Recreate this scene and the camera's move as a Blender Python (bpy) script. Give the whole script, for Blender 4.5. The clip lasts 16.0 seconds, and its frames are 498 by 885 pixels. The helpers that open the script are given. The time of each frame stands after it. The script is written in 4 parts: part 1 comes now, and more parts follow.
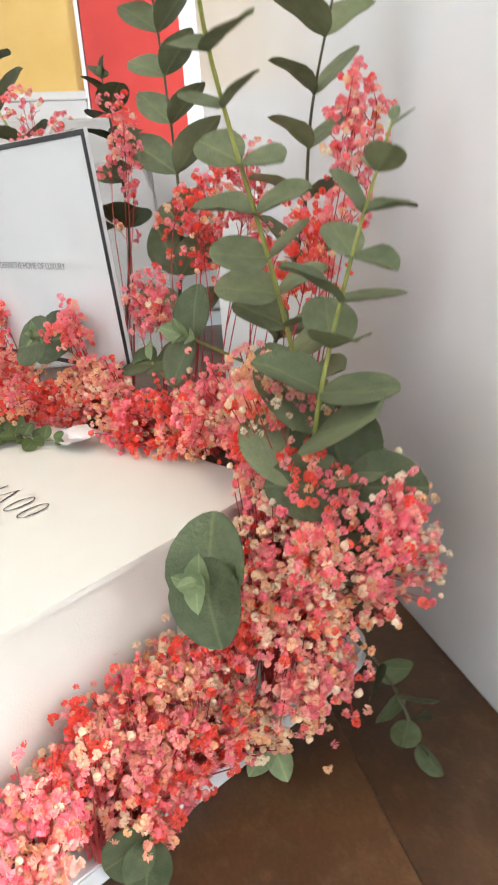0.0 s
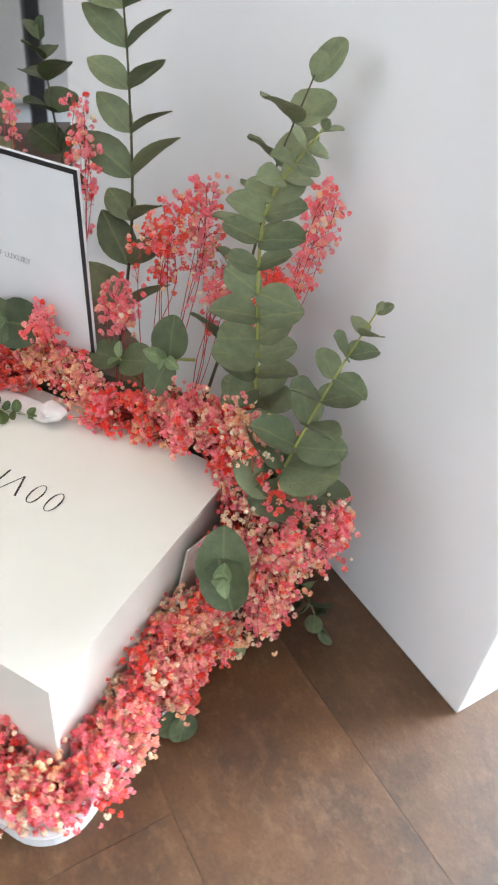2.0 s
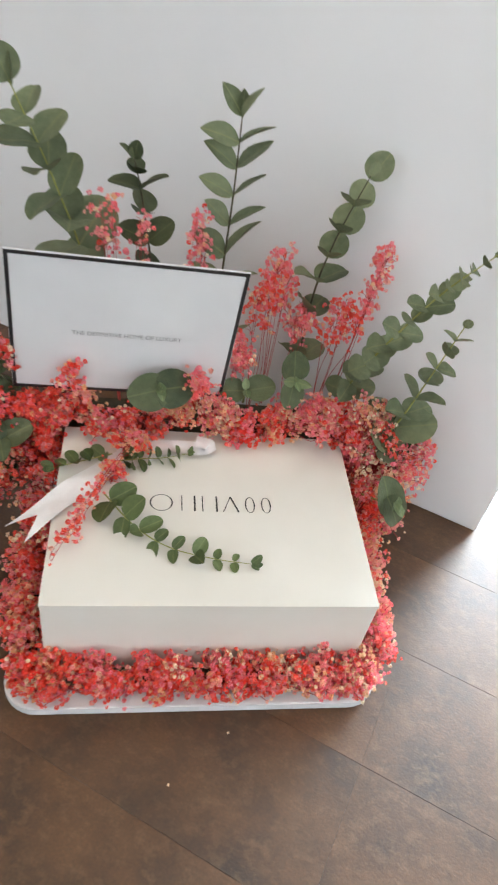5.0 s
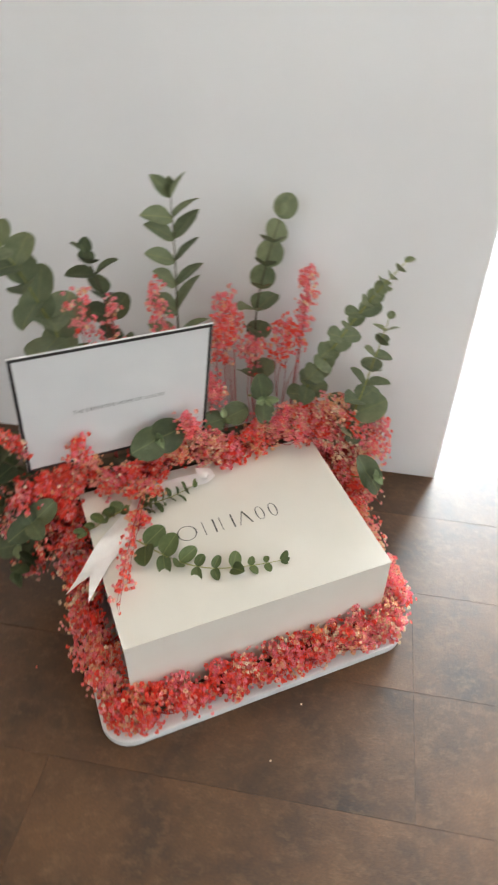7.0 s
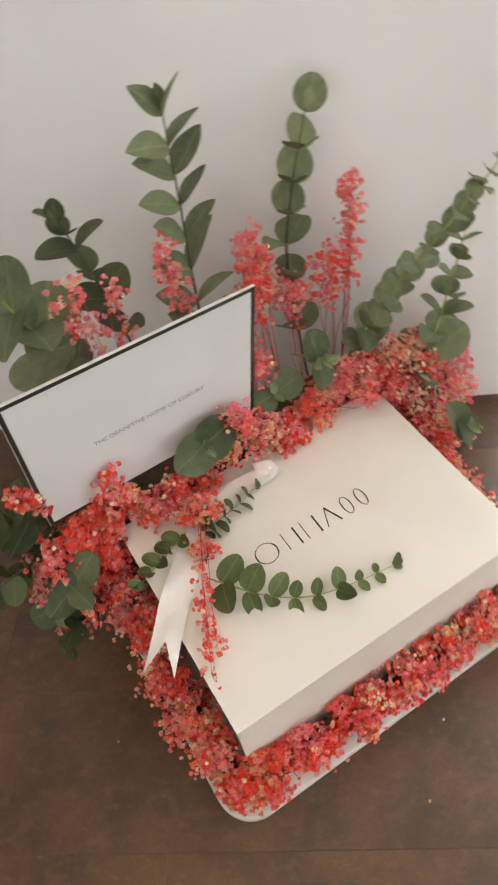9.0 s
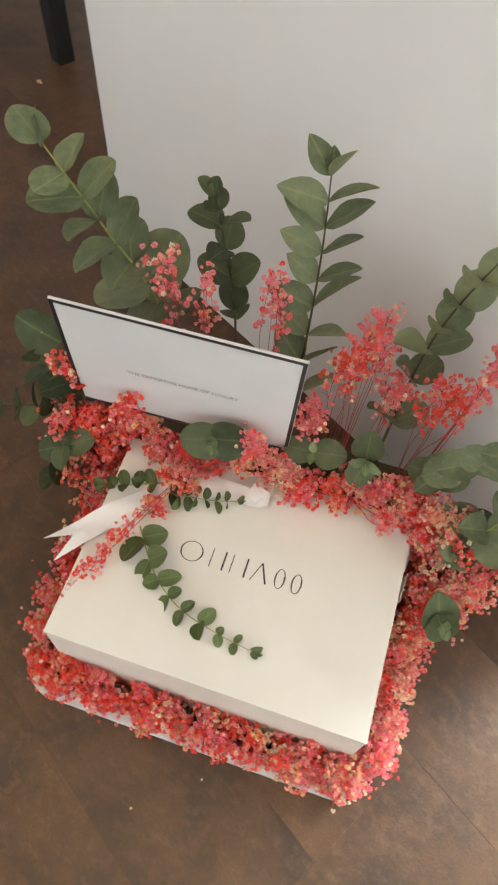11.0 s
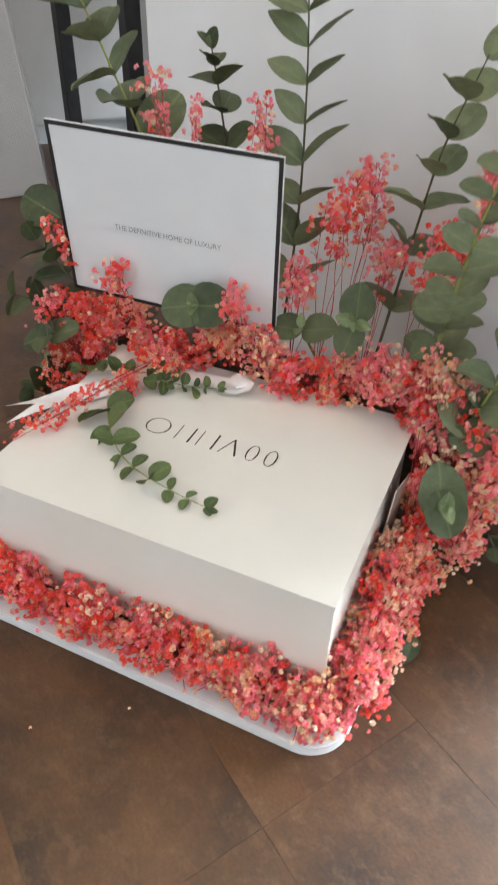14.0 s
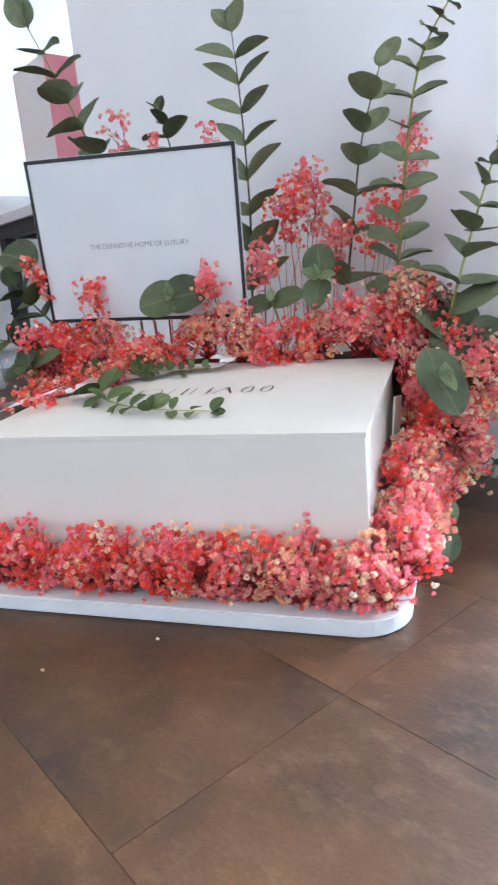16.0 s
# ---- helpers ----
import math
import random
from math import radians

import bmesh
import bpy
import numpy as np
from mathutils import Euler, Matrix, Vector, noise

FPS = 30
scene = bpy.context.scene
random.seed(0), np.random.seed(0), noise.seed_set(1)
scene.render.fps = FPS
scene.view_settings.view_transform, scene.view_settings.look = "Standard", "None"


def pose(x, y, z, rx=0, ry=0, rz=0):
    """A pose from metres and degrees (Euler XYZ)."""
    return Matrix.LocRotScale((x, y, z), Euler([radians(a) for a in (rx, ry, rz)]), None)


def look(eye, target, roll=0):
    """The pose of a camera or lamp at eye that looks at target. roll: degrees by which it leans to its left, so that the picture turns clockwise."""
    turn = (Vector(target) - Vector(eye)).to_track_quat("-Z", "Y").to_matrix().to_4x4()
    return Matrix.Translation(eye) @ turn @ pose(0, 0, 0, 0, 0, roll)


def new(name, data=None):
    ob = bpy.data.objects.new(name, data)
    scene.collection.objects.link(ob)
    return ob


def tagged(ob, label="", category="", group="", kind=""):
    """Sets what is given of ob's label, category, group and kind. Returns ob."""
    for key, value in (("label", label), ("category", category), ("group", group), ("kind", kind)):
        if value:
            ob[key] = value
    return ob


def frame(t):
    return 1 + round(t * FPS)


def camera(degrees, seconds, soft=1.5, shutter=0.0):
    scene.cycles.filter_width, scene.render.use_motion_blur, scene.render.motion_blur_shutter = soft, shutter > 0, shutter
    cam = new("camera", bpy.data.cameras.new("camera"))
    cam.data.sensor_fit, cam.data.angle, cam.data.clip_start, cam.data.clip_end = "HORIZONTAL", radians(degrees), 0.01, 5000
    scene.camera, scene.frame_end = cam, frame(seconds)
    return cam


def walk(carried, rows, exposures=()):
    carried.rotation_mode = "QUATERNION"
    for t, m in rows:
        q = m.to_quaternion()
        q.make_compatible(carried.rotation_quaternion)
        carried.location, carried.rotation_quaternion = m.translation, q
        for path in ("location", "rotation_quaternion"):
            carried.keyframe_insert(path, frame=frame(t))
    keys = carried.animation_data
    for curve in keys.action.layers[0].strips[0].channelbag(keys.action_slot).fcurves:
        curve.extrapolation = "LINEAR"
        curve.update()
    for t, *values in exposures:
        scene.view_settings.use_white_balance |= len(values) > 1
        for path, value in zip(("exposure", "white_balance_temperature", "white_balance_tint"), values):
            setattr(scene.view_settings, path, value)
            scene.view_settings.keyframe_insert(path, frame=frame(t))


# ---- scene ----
cam = camera(41.8, 16.0, 2.1, 0.5)
PATH = [
    (0, (0.588, -0.039, 0.292), (-0.788, 1.285, -0.304), -4.3),
    (0.5, (0.599, -0.065, 0.352), (-0.687, 1.268, -0.402), 0.2),
    (1, (0.592, -0.109, 0.43), (-0.486, 1.25, -0.566), 4.8),
    (1.5, (0.57, -0.145, 0.492), (-0.297, 1.322, -0.555), 8.9),
    (2, (0.514, -0.163, 0.502), (-0.137, 1.308, -0.687), 6.7),
    (2.5, (0.442, -0.214, 0.516), (0.064, 1.389, -0.62), 9.4),
    (3, (0.338, -0.256, 0.542), (0.239, 1.377, -0.608), 8.8),
    (3.5, (0.272, -0.287, 0.556), (0.19, 1.384, -0.538), 6.4),
    (4, (0.213, -0.307, 0.57), (0.3, 1.263, -0.665), 6.3),
    (6.5, (-0.028, -0.427, 0.782), (0.49, 0.995, -0.526), 12.5),
    (7, (-0.028, -0.411, 0.745), (0.559, 1.009, -0.536), 0.9),
    (7.5, (-0.046, -0.368, 0.74), (0.691, 0.961, -0.56), -6.4),
    (8, (-0.079, -0.33, 0.706), (0.619, 1.033, -0.58), -13.4),
    (8.5, (-0.064, -0.259, 0.681), (0.68, 0.968, -0.711), -14.2),
    (9, (-0.028, -0.178, 0.699), (0.52, 0.999, -0.822), -9.2),
    (11.5, (0.258, -0.134, 0.791), (-0.058, 0.905, -0.888), 4.9),
    (12, (0.262, -0.147, 0.771), (0.009, 0.91, -0.908), 8.1),
    (12.5, (0.326, -0.205, 0.743), (-0.121, 1.026, -0.769), 10.0),
    (13, (0.399, -0.277, 0.658), (-0.216, 0.971, -0.779), 3.5),
    (13.5, (0.401, -0.289, 0.596), (-0.243, 1.099, -0.691), 1.7),
    (14, (0.395, -0.303, 0.492), (-0.266, 1.173, -0.685), 1.5),
    (14.5, (0.408, -0.34, 0.435), (-0.298, 1.23, -0.583), -2.6),
    (15, (0.409, -0.383, 0.353), (-0.242, 1.331, -0.445), -4.2),
    (15.5, (0.404, -0.42, 0.275), (-0.17, 1.403, -0.314), -5.1),
    (16, (0.391, -0.429, 0.239), (-0.23, 1.409, -0.248), -5.3),
]
EXPOSURES = [(0.0, -0.11, 7050, 11), (1.0, -0.20, 6950, 11), (2.5, -0.40, 6650, 11), (4.0, -0.46, 6800, 11), (6.5, -0.6, 7100, 11), (7.0, -0.68, 7250, 11), (7.5, -1.12, 7450, 12),
             (8.0, -1.3, 7700, 12), (8.5, -0.92, 7750, 12), (9.0, -0.62, 7750, 12), (11.5, -0.6, 7600, 12), (13.0, -0.64, 7250, 12), (14.5, -0.58, 6700, 12), (16.0, -0.46, 6050, 13)]
walk(cam, [(t, look(eye, target, roll)) for t, eye, target, roll in PATH], EXPOSURES)

# ---- directions of the room: the column's face runs along U, V points behind it ----
U, V = Vector((0.848, -0.530, 0)), Vector((0.530, 0.848, 0))
TURN = math.degrees(math.atan2(U.y, U.x))


def ab(a, b, z=0.0):
    return U * a + V * b + Vector((0, 0, z))


def room_pose(a, b, z=0.0, rz=0.0):
    p = ab(a, b, z)
    return pose(p.x, p.y, p.z, 0, 0, TURN + rz)


# ---- light ----
world = bpy.data.worlds.new("sky")
scene.world = world
world.use_nodes = True
wn = world.node_tree.nodes
sky = wn.new("ShaderNodeTexSky")
sky.sky_type, sky.sun_disc = "NISHITA", False
sky.sun_elevation, sky.sun_rotation = radians(50), radians(200)
wn["Background"].inputs["Strength"].default_value = 0.12
world.node_tree.links.new(sky.outputs[0], wn["Background"].inputs["Color"])


def area_lamp(name, m, size_x, size_y, watts, colour):
    data = bpy.data.lights.new(name, "AREA")
    data.shape, data.size, data.size_y, data.energy, data.color = "RECTANGLE", size_x, size_y, watts, colour
    ob = new(name, data)
    ob.matrix_world = m
    return ob


WINDOW_A0, WINDOW_A1 = 0.0, 2.05
BACK_B = 4.0
LEFT_A, RIGHT_A, FRONT_B, CEILING_Z = -3.2, 3.2, -2.6, 2.7
area_lamp("window_daylight", look(ab(1.0, BACK_B + 0.02, 1.25), ab(1.0, 0, 1.15)), 1.9, 2.3, 1550, (0.72, 0.86, 1.0))
# side and front lamps are added fill from out of view, balancing box and column
area_lamp("side_fill_light", look(ab(RIGHT_A + 0.02, -1.1, 1.4), ab(0, -1.1, 1.2)), 2.0, 1.9, 22, (0.86, 0.93, 1.0))
area_lamp("front_fill_light", look(ab(-1.2, FRONT_B - 0.02, 1.5), ab(-1.2, 0, 1.1)), 2.4, 1.5, 23, (0.84, 0.90, 1.0))
area_lamp("ceiling_panel_light", look(ab(-0.3, -0.5, CEILING_Z - 0.04), ab(-0.3, -0.499, 0)), 1.2, 1.2, 14.0, (1.0, 0.82, 0.58))


# ---- materials ----
def material(name):
    m = bpy.data.materials.new(name)
    m.use_nodes = True
    nt = m.node_tree
    return m, nt, nt.nodes["Principled BSDF"], nt.links


def ramp_node(nt, stops):
    n = nt.nodes.new("ShaderNodeValToRGB")
    el = n.color_ramp.elements
    while len(el) < len(stops):
        el.new(0.5)
    for e, (p, c) in zip(el, stops):
        e.position, e.color = p, (*c, 1)
    return n


def noise_node(nt, scale, detail=4.0, coord="Object", rough=0.55):
    tc = nt.nodes.new("ShaderNodeTexCoord")
    n = nt.nodes.new("ShaderNodeTexNoise")
    n.inputs["Scale"].default_value, n.inputs["Detail"].default_value, n.inputs["Roughness"].default_value = scale, detail, rough
    nt.links.new(tc.outputs[coord], n.inputs["Vector"])
    return n


def bump(nt, height, strength, distance, bsdf):
    b = nt.nodes.new("ShaderNodeBump")
    b.inputs["Strength"].default_value, b.inputs["Distance"].default_value = strength, distance
    nt.links.new(height, b.inputs["Height"])
    nt.links.new(b.outputs[0], bsdf.inputs["Normal"])


def simple(name, low, high, rough, scale=20.0, bump_strength=0.1, bump_scale=300.0, metal=0.0, coat=0.0, spec=0.5):
    m, nt, bsdf, ln = material(name)
    n = noise_node(nt, scale)
    r = ramp_node(nt, [(0.3, low), (0.7, high)])
    ln.new(n.outputs["Fac"], r.inputs["Fac"])
    ln.new(r.outputs["Color"], bsdf.inputs["Base Color"])
    bsdf.inputs["Roughness"].default_value, bsdf.inputs["Metallic"].default_value = rough, metal
    bsdf.inputs["Coat Weight"].default_value = coat
    bsdf.inputs["Specular IOR Level"].default_value = spec
    if bump_strength:
        f = noise_node(nt, bump_scale, 3.0)
        bump(nt, f.outputs["Fac"], bump_strength, 0.002, bsdf)
    return m


M_column = simple("white_laminate", (0.80, 0.80, 0.81), (0.85, 0.85, 0.85), 0.16, 3.0, 0.03, 60.0)
# walls and ceiling are out of view; greyed to cut the bounced light
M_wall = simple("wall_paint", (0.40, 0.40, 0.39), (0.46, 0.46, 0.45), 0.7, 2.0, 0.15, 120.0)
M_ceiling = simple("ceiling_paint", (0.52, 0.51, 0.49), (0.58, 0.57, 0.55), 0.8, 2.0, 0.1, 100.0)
M_box = simple("cream_paper_board", (0.68, 0.642, 0.575), (0.73, 0.69, 0.625), 0.55, 9.0, 0.12, 900.0, spec=0.3)
M_tray = simple("white_foam_board", (0.64, 0.64, 0.64), (0.72, 0.72, 0.72), 0.6, 40.0, 0.15, 500.0)
M_card = simple("white_card", (0.63, 0.63, 0.635), (0.67, 0.67, 0.67), 0.5, 14.0, 0.04, 900.0)
M_border = simple("black_print", (0.012, 0.012, 0.013), (0.02, 0.02, 0.02), 0.45, 60.0, 0.0)
M_ink = simple("dark_foil_ink", (0.015, 0.014, 0.013), (0.03, 0.028, 0.026), 0.35, 90.0, 0.0)
M_grey_ink = simple("grey_ink", (0.22, 0.22, 0.22), (0.28, 0.28, 0.28), 0.5, 90.0, 0.0)
M_ribbon = simple("white_satin", (0.78, 0.75, 0.74), (0.85, 0.83, 0.82), 0.38, 80.0, 0.25, 700.0)
M_foam = simple("wet_green_foam", (0.045, 0.036, 0.018), (0.075, 0.058, 0.030), 0.9, 70.0, 0.6, 250.0)
M_black = simple("black_powder_coat", (0.012, 0.012, 0.014), (0.022, 0.022, 0.024), 0.5, 40.0, 0.15, 400.0)
M_tabletop = simple("white_tabletop", (0.66, 0.66, 0.66), (0.74, 0.74, 0.74), 0.4, 12.0, 0.05)
M_carton = simple("white_carton", (0.56, 0.545, 0.53), (0.64, 0.625, 0.61), 0.55, 6.0, 0.25, 40.0)
M_red = simple("red_paper", (0.50, 0.030, 0.024), (0.57, 0.042, 0.032), 0.5, 7.0, 0.1)
M_yellow = simple("yellow_paper", (0.60, 0.37, 0.10), (0.66, 0.43, 0.14), 0.55, 7.0, 0.1)
M_ochre = simple("ochre_paper", (0.30, 0.16, 0.04), (0.36, 0.21, 0.06), 0.55, 7.0, 0.1)
M_pink = simple("pink_paper", (0.84, 0.30, 0.36), (0.88, 0.36, 0.42), 0.5, 7.0, 0.1)
M_grey = simple("grey_laminate", (0.36, 0.34, 0.32), (0.42, 0.40, 0.38), 0.5, 5.0, 0.05)
M_frame = simple("window_frame_white", (0.72, 0.72, 0.72), (0.78, 0.78, 0.78), 0.4, 8.0, 0.05)
M_stem_red = simple("dyed_red_stem", (0.38, 0.03, 0.035), (0.55, 0.07, 0.06), 0.6, 90.0, 0.0)
M_stem_dark = simple("brown_green_stem", (0.05, 0.045, 0.02), (0.10, 0.09, 0.04), 0.55, 120.0, 0.0)
M_stem_light = simple("yellow_green_stem", (0.28, 0.30, 0.07), (0.36, 0.36, 0.11), 0.5, 120.0, 0.0)


def glass():
    m, nt, bsdf, ln = material("clear_pane")
    bsdf.inputs["Base Color"].default_value = (1, 1, 1, 1)
    bsdf.inputs["Transmission Weight"].default_value, bsdf.inputs["Roughness"].default_value = 1.0, 0.0
    return m


def film_wrap():
    m, nt, bsdf, ln = material("clear_plastic_film")
    tr, mix = nt.nodes.new("ShaderNodeBsdfTransparent"), nt.nodes.new("ShaderNodeMixShader")
    bsdf.inputs["Base Color"].default_value = (0.8, 0.8, 0.82, 1)
    bsdf.inputs["Roughness"].default_value = 0.12
    n = noise_node(nt, 14.0, 3.0)
    bump(nt, n.outputs["Fac"], 0.8, 0.02, bsdf)
    mix.inputs[0].default_value = 0.22
    ln.new(tr.outputs[0], mix.inputs[1]), ln.new(bsdf.outputs[0], mix.inputs[2])
    ln.new(mix.outputs[0], nt.nodes["Material Output"].inputs["Surface"])
    return m


def glow(name, colour, strength):
    m, nt, bsdf, ln = material(name)
    bsdf.inputs["Base Color"].default_value = (*colour, 1)
    bsdf.inputs["Emission Color"].default_value = (*colour, 1)
    bsdf.inputs["Emission Strength"].default_value = strength
    return m


M_glass, M_film = glass(), film_wrap()
M_outside = glow("bright_daylight_outside", (0.86, 0.93, 1.0), 1.6)
M_lamp = glow("ceiling_lamp_diffuser", (1.0, 0.86, 0.66), 1.2)


def blossom_material():
    m, nt, bsdf, ln = material("dyed_blossom")
    at = nt.nodes.new("ShaderNodeAttribute")
    at.attribute_name = "tone"
    r = ramp_node(nt, [(0.0, (0.98, 0.115, 0.085)), (0.28, (0.99, 0.215, 0.150)), (0.45, (0.98, 0.315, 0.395)),
                       (0.6, (0.98, 0.50, 0.46)), (0.78, (0.96, 0.60, 0.33)), (1.0, (0.96, 0.88, 0.70))])
    ln.new(at.outputs["Fac"], r.inputs["Fac"])
    n = noise_node(nt, 420.0, 2.0)
    mx = nt.nodes.new("ShaderNodeMix")
    mx.data_type, mx.blend_type = "RGBA", "MULTIPLY"
    mx.inputs["Factor"].default_value = 0.2
    g = ramp_node(nt, [(0.3, (0.72, 0.60, 0.60)), (0.65, (1, 1, 1))])
    ln.new(n.outputs["Fac"], g.inputs["Fac"])
    ln.new(r.outputs["Color"], mx.inputs["A"]), ln.new(g.outputs["Color"], mx.inputs["B"])
    ln.new(mx.outputs["Result"], bsdf.inputs["Base Color"])
    bsdf.inputs["Roughness"].default_value = 0.75
    bsdf.inputs["Specular IOR Level"].default_value = 0.2
    tl, mix = nt.nodes.new("ShaderNodeBsdfTranslucent"), nt.nodes.new("ShaderNodeMixShader")
    ln.new(mx.outputs["Result"], tl.inputs["Color"])
    mix.inputs[0].default_value = 0.5
    ln.new(bsdf.outputs[0], mix.inputs[1]), ln.new(tl.outputs[0], mix.inputs[2])
    ln.new(mix.outputs[0], nt.nodes["Material Output"].inputs["Surface"])
    return m


def leaf_material(name, low, high, rib):
    m, nt, bsdf, ln = material(name)
    info = nt.nodes.new("ShaderNodeObjectInfo")
    n = noise_node(nt, 3.0, 4.0)
    add = nt.nodes.new("ShaderNodeMath")
    add.operation = "MULTIPLY_ADD"
    add.inputs[1].default_value = 0.5
    ln.new(info.outputs["Random"], add.inputs[0]), ln.new(n.outputs["Fac"], add.inputs[2])
    r = ramp_node(nt, [(0.35, low), (1.0, high)])
    ln.new(add.outputs[0], r.inputs["Fac"])
    tc, sep, ab_ = nt.nodes.new("ShaderNodeTexCoord"), nt.nodes.new("ShaderNodeSeparateXYZ"), nt.nodes.new("ShaderNodeMath")
    ab_.operation = "ABSOLUTE"
    ln.new(tc.outputs["Object"], sep.inputs[0]), ln.new(sep.outputs["X"], ab_.inputs[0])
    rr = ramp_node(nt, [(0.008, (1, 1, 1)), (0.03, (0, 0, 0))])
    ln.new(ab_.outputs[0], rr.inputs["Fac"])
    mx = nt.nodes.new("ShaderNodeMix")
    mx.data_type = "RGBA"
    half = nt.nodes.new("ShaderNodeMath")
    half.operation = "MULTIPLY"
    half.inputs[1].default_value = 0.45
    ln.new(rr.outputs["Color"], half.inputs[0]), ln.new(half.outputs[0], mx.inputs["Factor"])
    ln.new(r.outputs["Color"], mx.inputs["A"])
    mx.inputs["B"].default_value = (*rib, 1)
    ln.new(mx.outputs["Result"], bsdf.inputs["Base Color"])
    bsdf.inputs["Roughness"].default_value = 0.5
    f = noise_node(nt, 22.0, 3.0)
    bump(nt, f.outputs["Fac"], 0.25, 0.01, bsdf)
    tl, mix = nt.nodes.new("ShaderNodeBsdfTranslucent"), nt.nodes.new("ShaderNodeMixShader")
    ln.new(mx.outputs["Result"], tl.inputs["Color"])
    mix.inputs[0].default_value = 0.28
    ln.new(bsdf.outputs[0], mix.inputs[1]), ln.new(tl.outputs[0], mix.inputs[2])
    ln.new(mix.outputs[0], nt.nodes["Material Output"].inputs["Surface"])
    return m


def plank_material():
    m, nt, bsdf, ln = material("worn_brown_plank")
    info = nt.nodes.new("ShaderNodeObjectInfo")
    tc = nt.nodes.new("ShaderNodeTexCoord")
    off = nt.nodes.new("ShaderNodeVectorMath")
    off.operation = "MULTIPLY_ADD"
    off.inputs[1].default_value = (1, 1, 1)
    sc = nt.nodes.new("ShaderNodeVectorMath")
    sc.operation = "SCALE"
    sc.inputs[0].default_value = (37.0, 19.0, 5.0)
    ln.new(info.outputs["Random"], sc.inputs["Scale"])
    ln.new(tc.outputs["Object"], off.inputs[0]), ln.new(sc.outputs[0], off.inputs[2])
    mp = nt.nodes.new("ShaderNodeMapping")
    mp.inputs["Scale"].default_value = (1.15, 1.6, 1.0)
    ln.new(off.outputs[0], mp.inputs["Vector"])
    n1, n2, n3 = (nt.nodes.new("ShaderNodeTexNoise") for _ in range(3))
    for n, s_, d in ((n1, 11.0, 7.0), (n2, 52.0, 8.0), (n3, 260.0, 3.0)):
        n.inputs["Scale"].default_value, n.inputs["Detail"].default_value, n.inputs["Roughness"].default_value = s_, d, 0.65
    ln.new(off.outputs[0], n1.inputs["Vector"]), ln.new(mp.outputs[0], n2.inputs["Vector"]), ln.new(mp.outputs[0], n3.inputs["Vector"])
    base = ramp_node(nt, [(0.30, (0.0250, 0.0096, 0.0025)), (0.5, (0.069, 0.0266, 0.0064)), (0.70, (0.114, 0.0485, 0.0150))])
    ln.new(n1.outputs["Fac"], base.inputs["Fac"])
    worn = ramp_node(nt, [(0.50, (0, 0, 0)), (0.80, (0.55, 0.55, 0.55))])
    ln.new(n2.outputs["Fac"], worn.inputs["Fac"])
    mx = nt.nodes.new("ShaderNodeMix")
    mx.data_type = "RGBA"
    ln.new(worn.outputs["Color"], mx.inputs["Factor"]), ln.new(base.outputs["Color"], mx.inputs["A"])
    mx.inputs["B"].default_value = (0.195, 0.108, 0.052, 1)
    speck = ramp_node(nt, [(0.30, (0.62, 0.60, 0.58)), (0.52, (1.0, 1.0, 1.0)), (0.70, (1.45, 1.42, 1.38))])
    ln.new(n3.outputs["Fac"], speck.inputs["Fac"])
    grain = nt.nodes.new("ShaderNodeMix")
    grain.data_type, grain.blend_type = "RGBA", "MULTIPLY"
    grain.inputs["Factor"].default_value = 0.5
    ln.new(mx.outputs["Result"], grain.inputs["A"]), ln.new(speck.outputs["Color"], grain.inputs["B"])
    hv = nt.nodes.new("ShaderNodeHueSaturation")
    val = nt.nodes.new("ShaderNodeMapRange")
    val.inputs["To Min"].default_value, val.inputs["To Max"].default_value = 0.88, 1.12
    ln.new(info.outputs["Random"], val.inputs["Value"]), ln.new(val.outputs[0], hv.inputs["Value"])
    ln.new(grain.outputs["Result"], hv.inputs["Color"]), ln.new(hv.outputs[0], bsdf.inputs["Base Color"])
    rg = nt.nodes.new("ShaderNodeMapRange")
    rg.inputs["To Min"].default_value, rg.inputs["To Max"].default_value = 0.34, 0.62
    ln.new(n2.outputs["Fac"], rg.inputs["Value"]), ln.new(rg.outputs[0], bsdf.inputs["Roughness"])
    bsdf.inputs["Specular IOR Level"].default_value = 0.6
    bsdf.inputs["Sheen Weight"].default_value, bsdf.inputs["Sheen Roughness"].default_value = 0.03, 0.5
    mixh = nt.nodes.new("ShaderNodeMath")
    mixh.operation = "ADD"
    ln.new(n2.outputs["Fac"], mixh.inputs[0]), ln.new(n3.outputs["Fac"], mixh.inputs[1])
    bump(nt, mixh.outputs[0], 0.16, 0.0015, bsdf)
    return m


M_blossom = blossom_material()
M_leaf = leaf_material("eucalyptus_leaf", (0.115, 0.150, 0.074), (0.285, 0.325, 0.180), (0.34, 0.36, 0.16))
M_leaf_fresh = leaf_material("fresh_green_leaf", (0.055, 0.090, 0.028), (0.150, 0.200, 0.070), (0.26, 0.30, 0.12))
M_leaf_dark = leaf_material("dark_eucalyptus_leaf", (0.040, 0.062, 0.026), (0.130, 0.160, 0.074), (0.22, 0.24, 0.10))
M_leaf_pale = leaf_material("pale_young_leaf", (0.16, 0.22, 0.10), (0.30, 0.37, 0.19), (0.40, 0.46, 0.22))
M_plank = plank_material()
M_joint = simple("dark_floor_joint", (0.045, 0.026, 0.015), (0.065, 0.040, 0.024), 0.7, 50.0, 0.0)


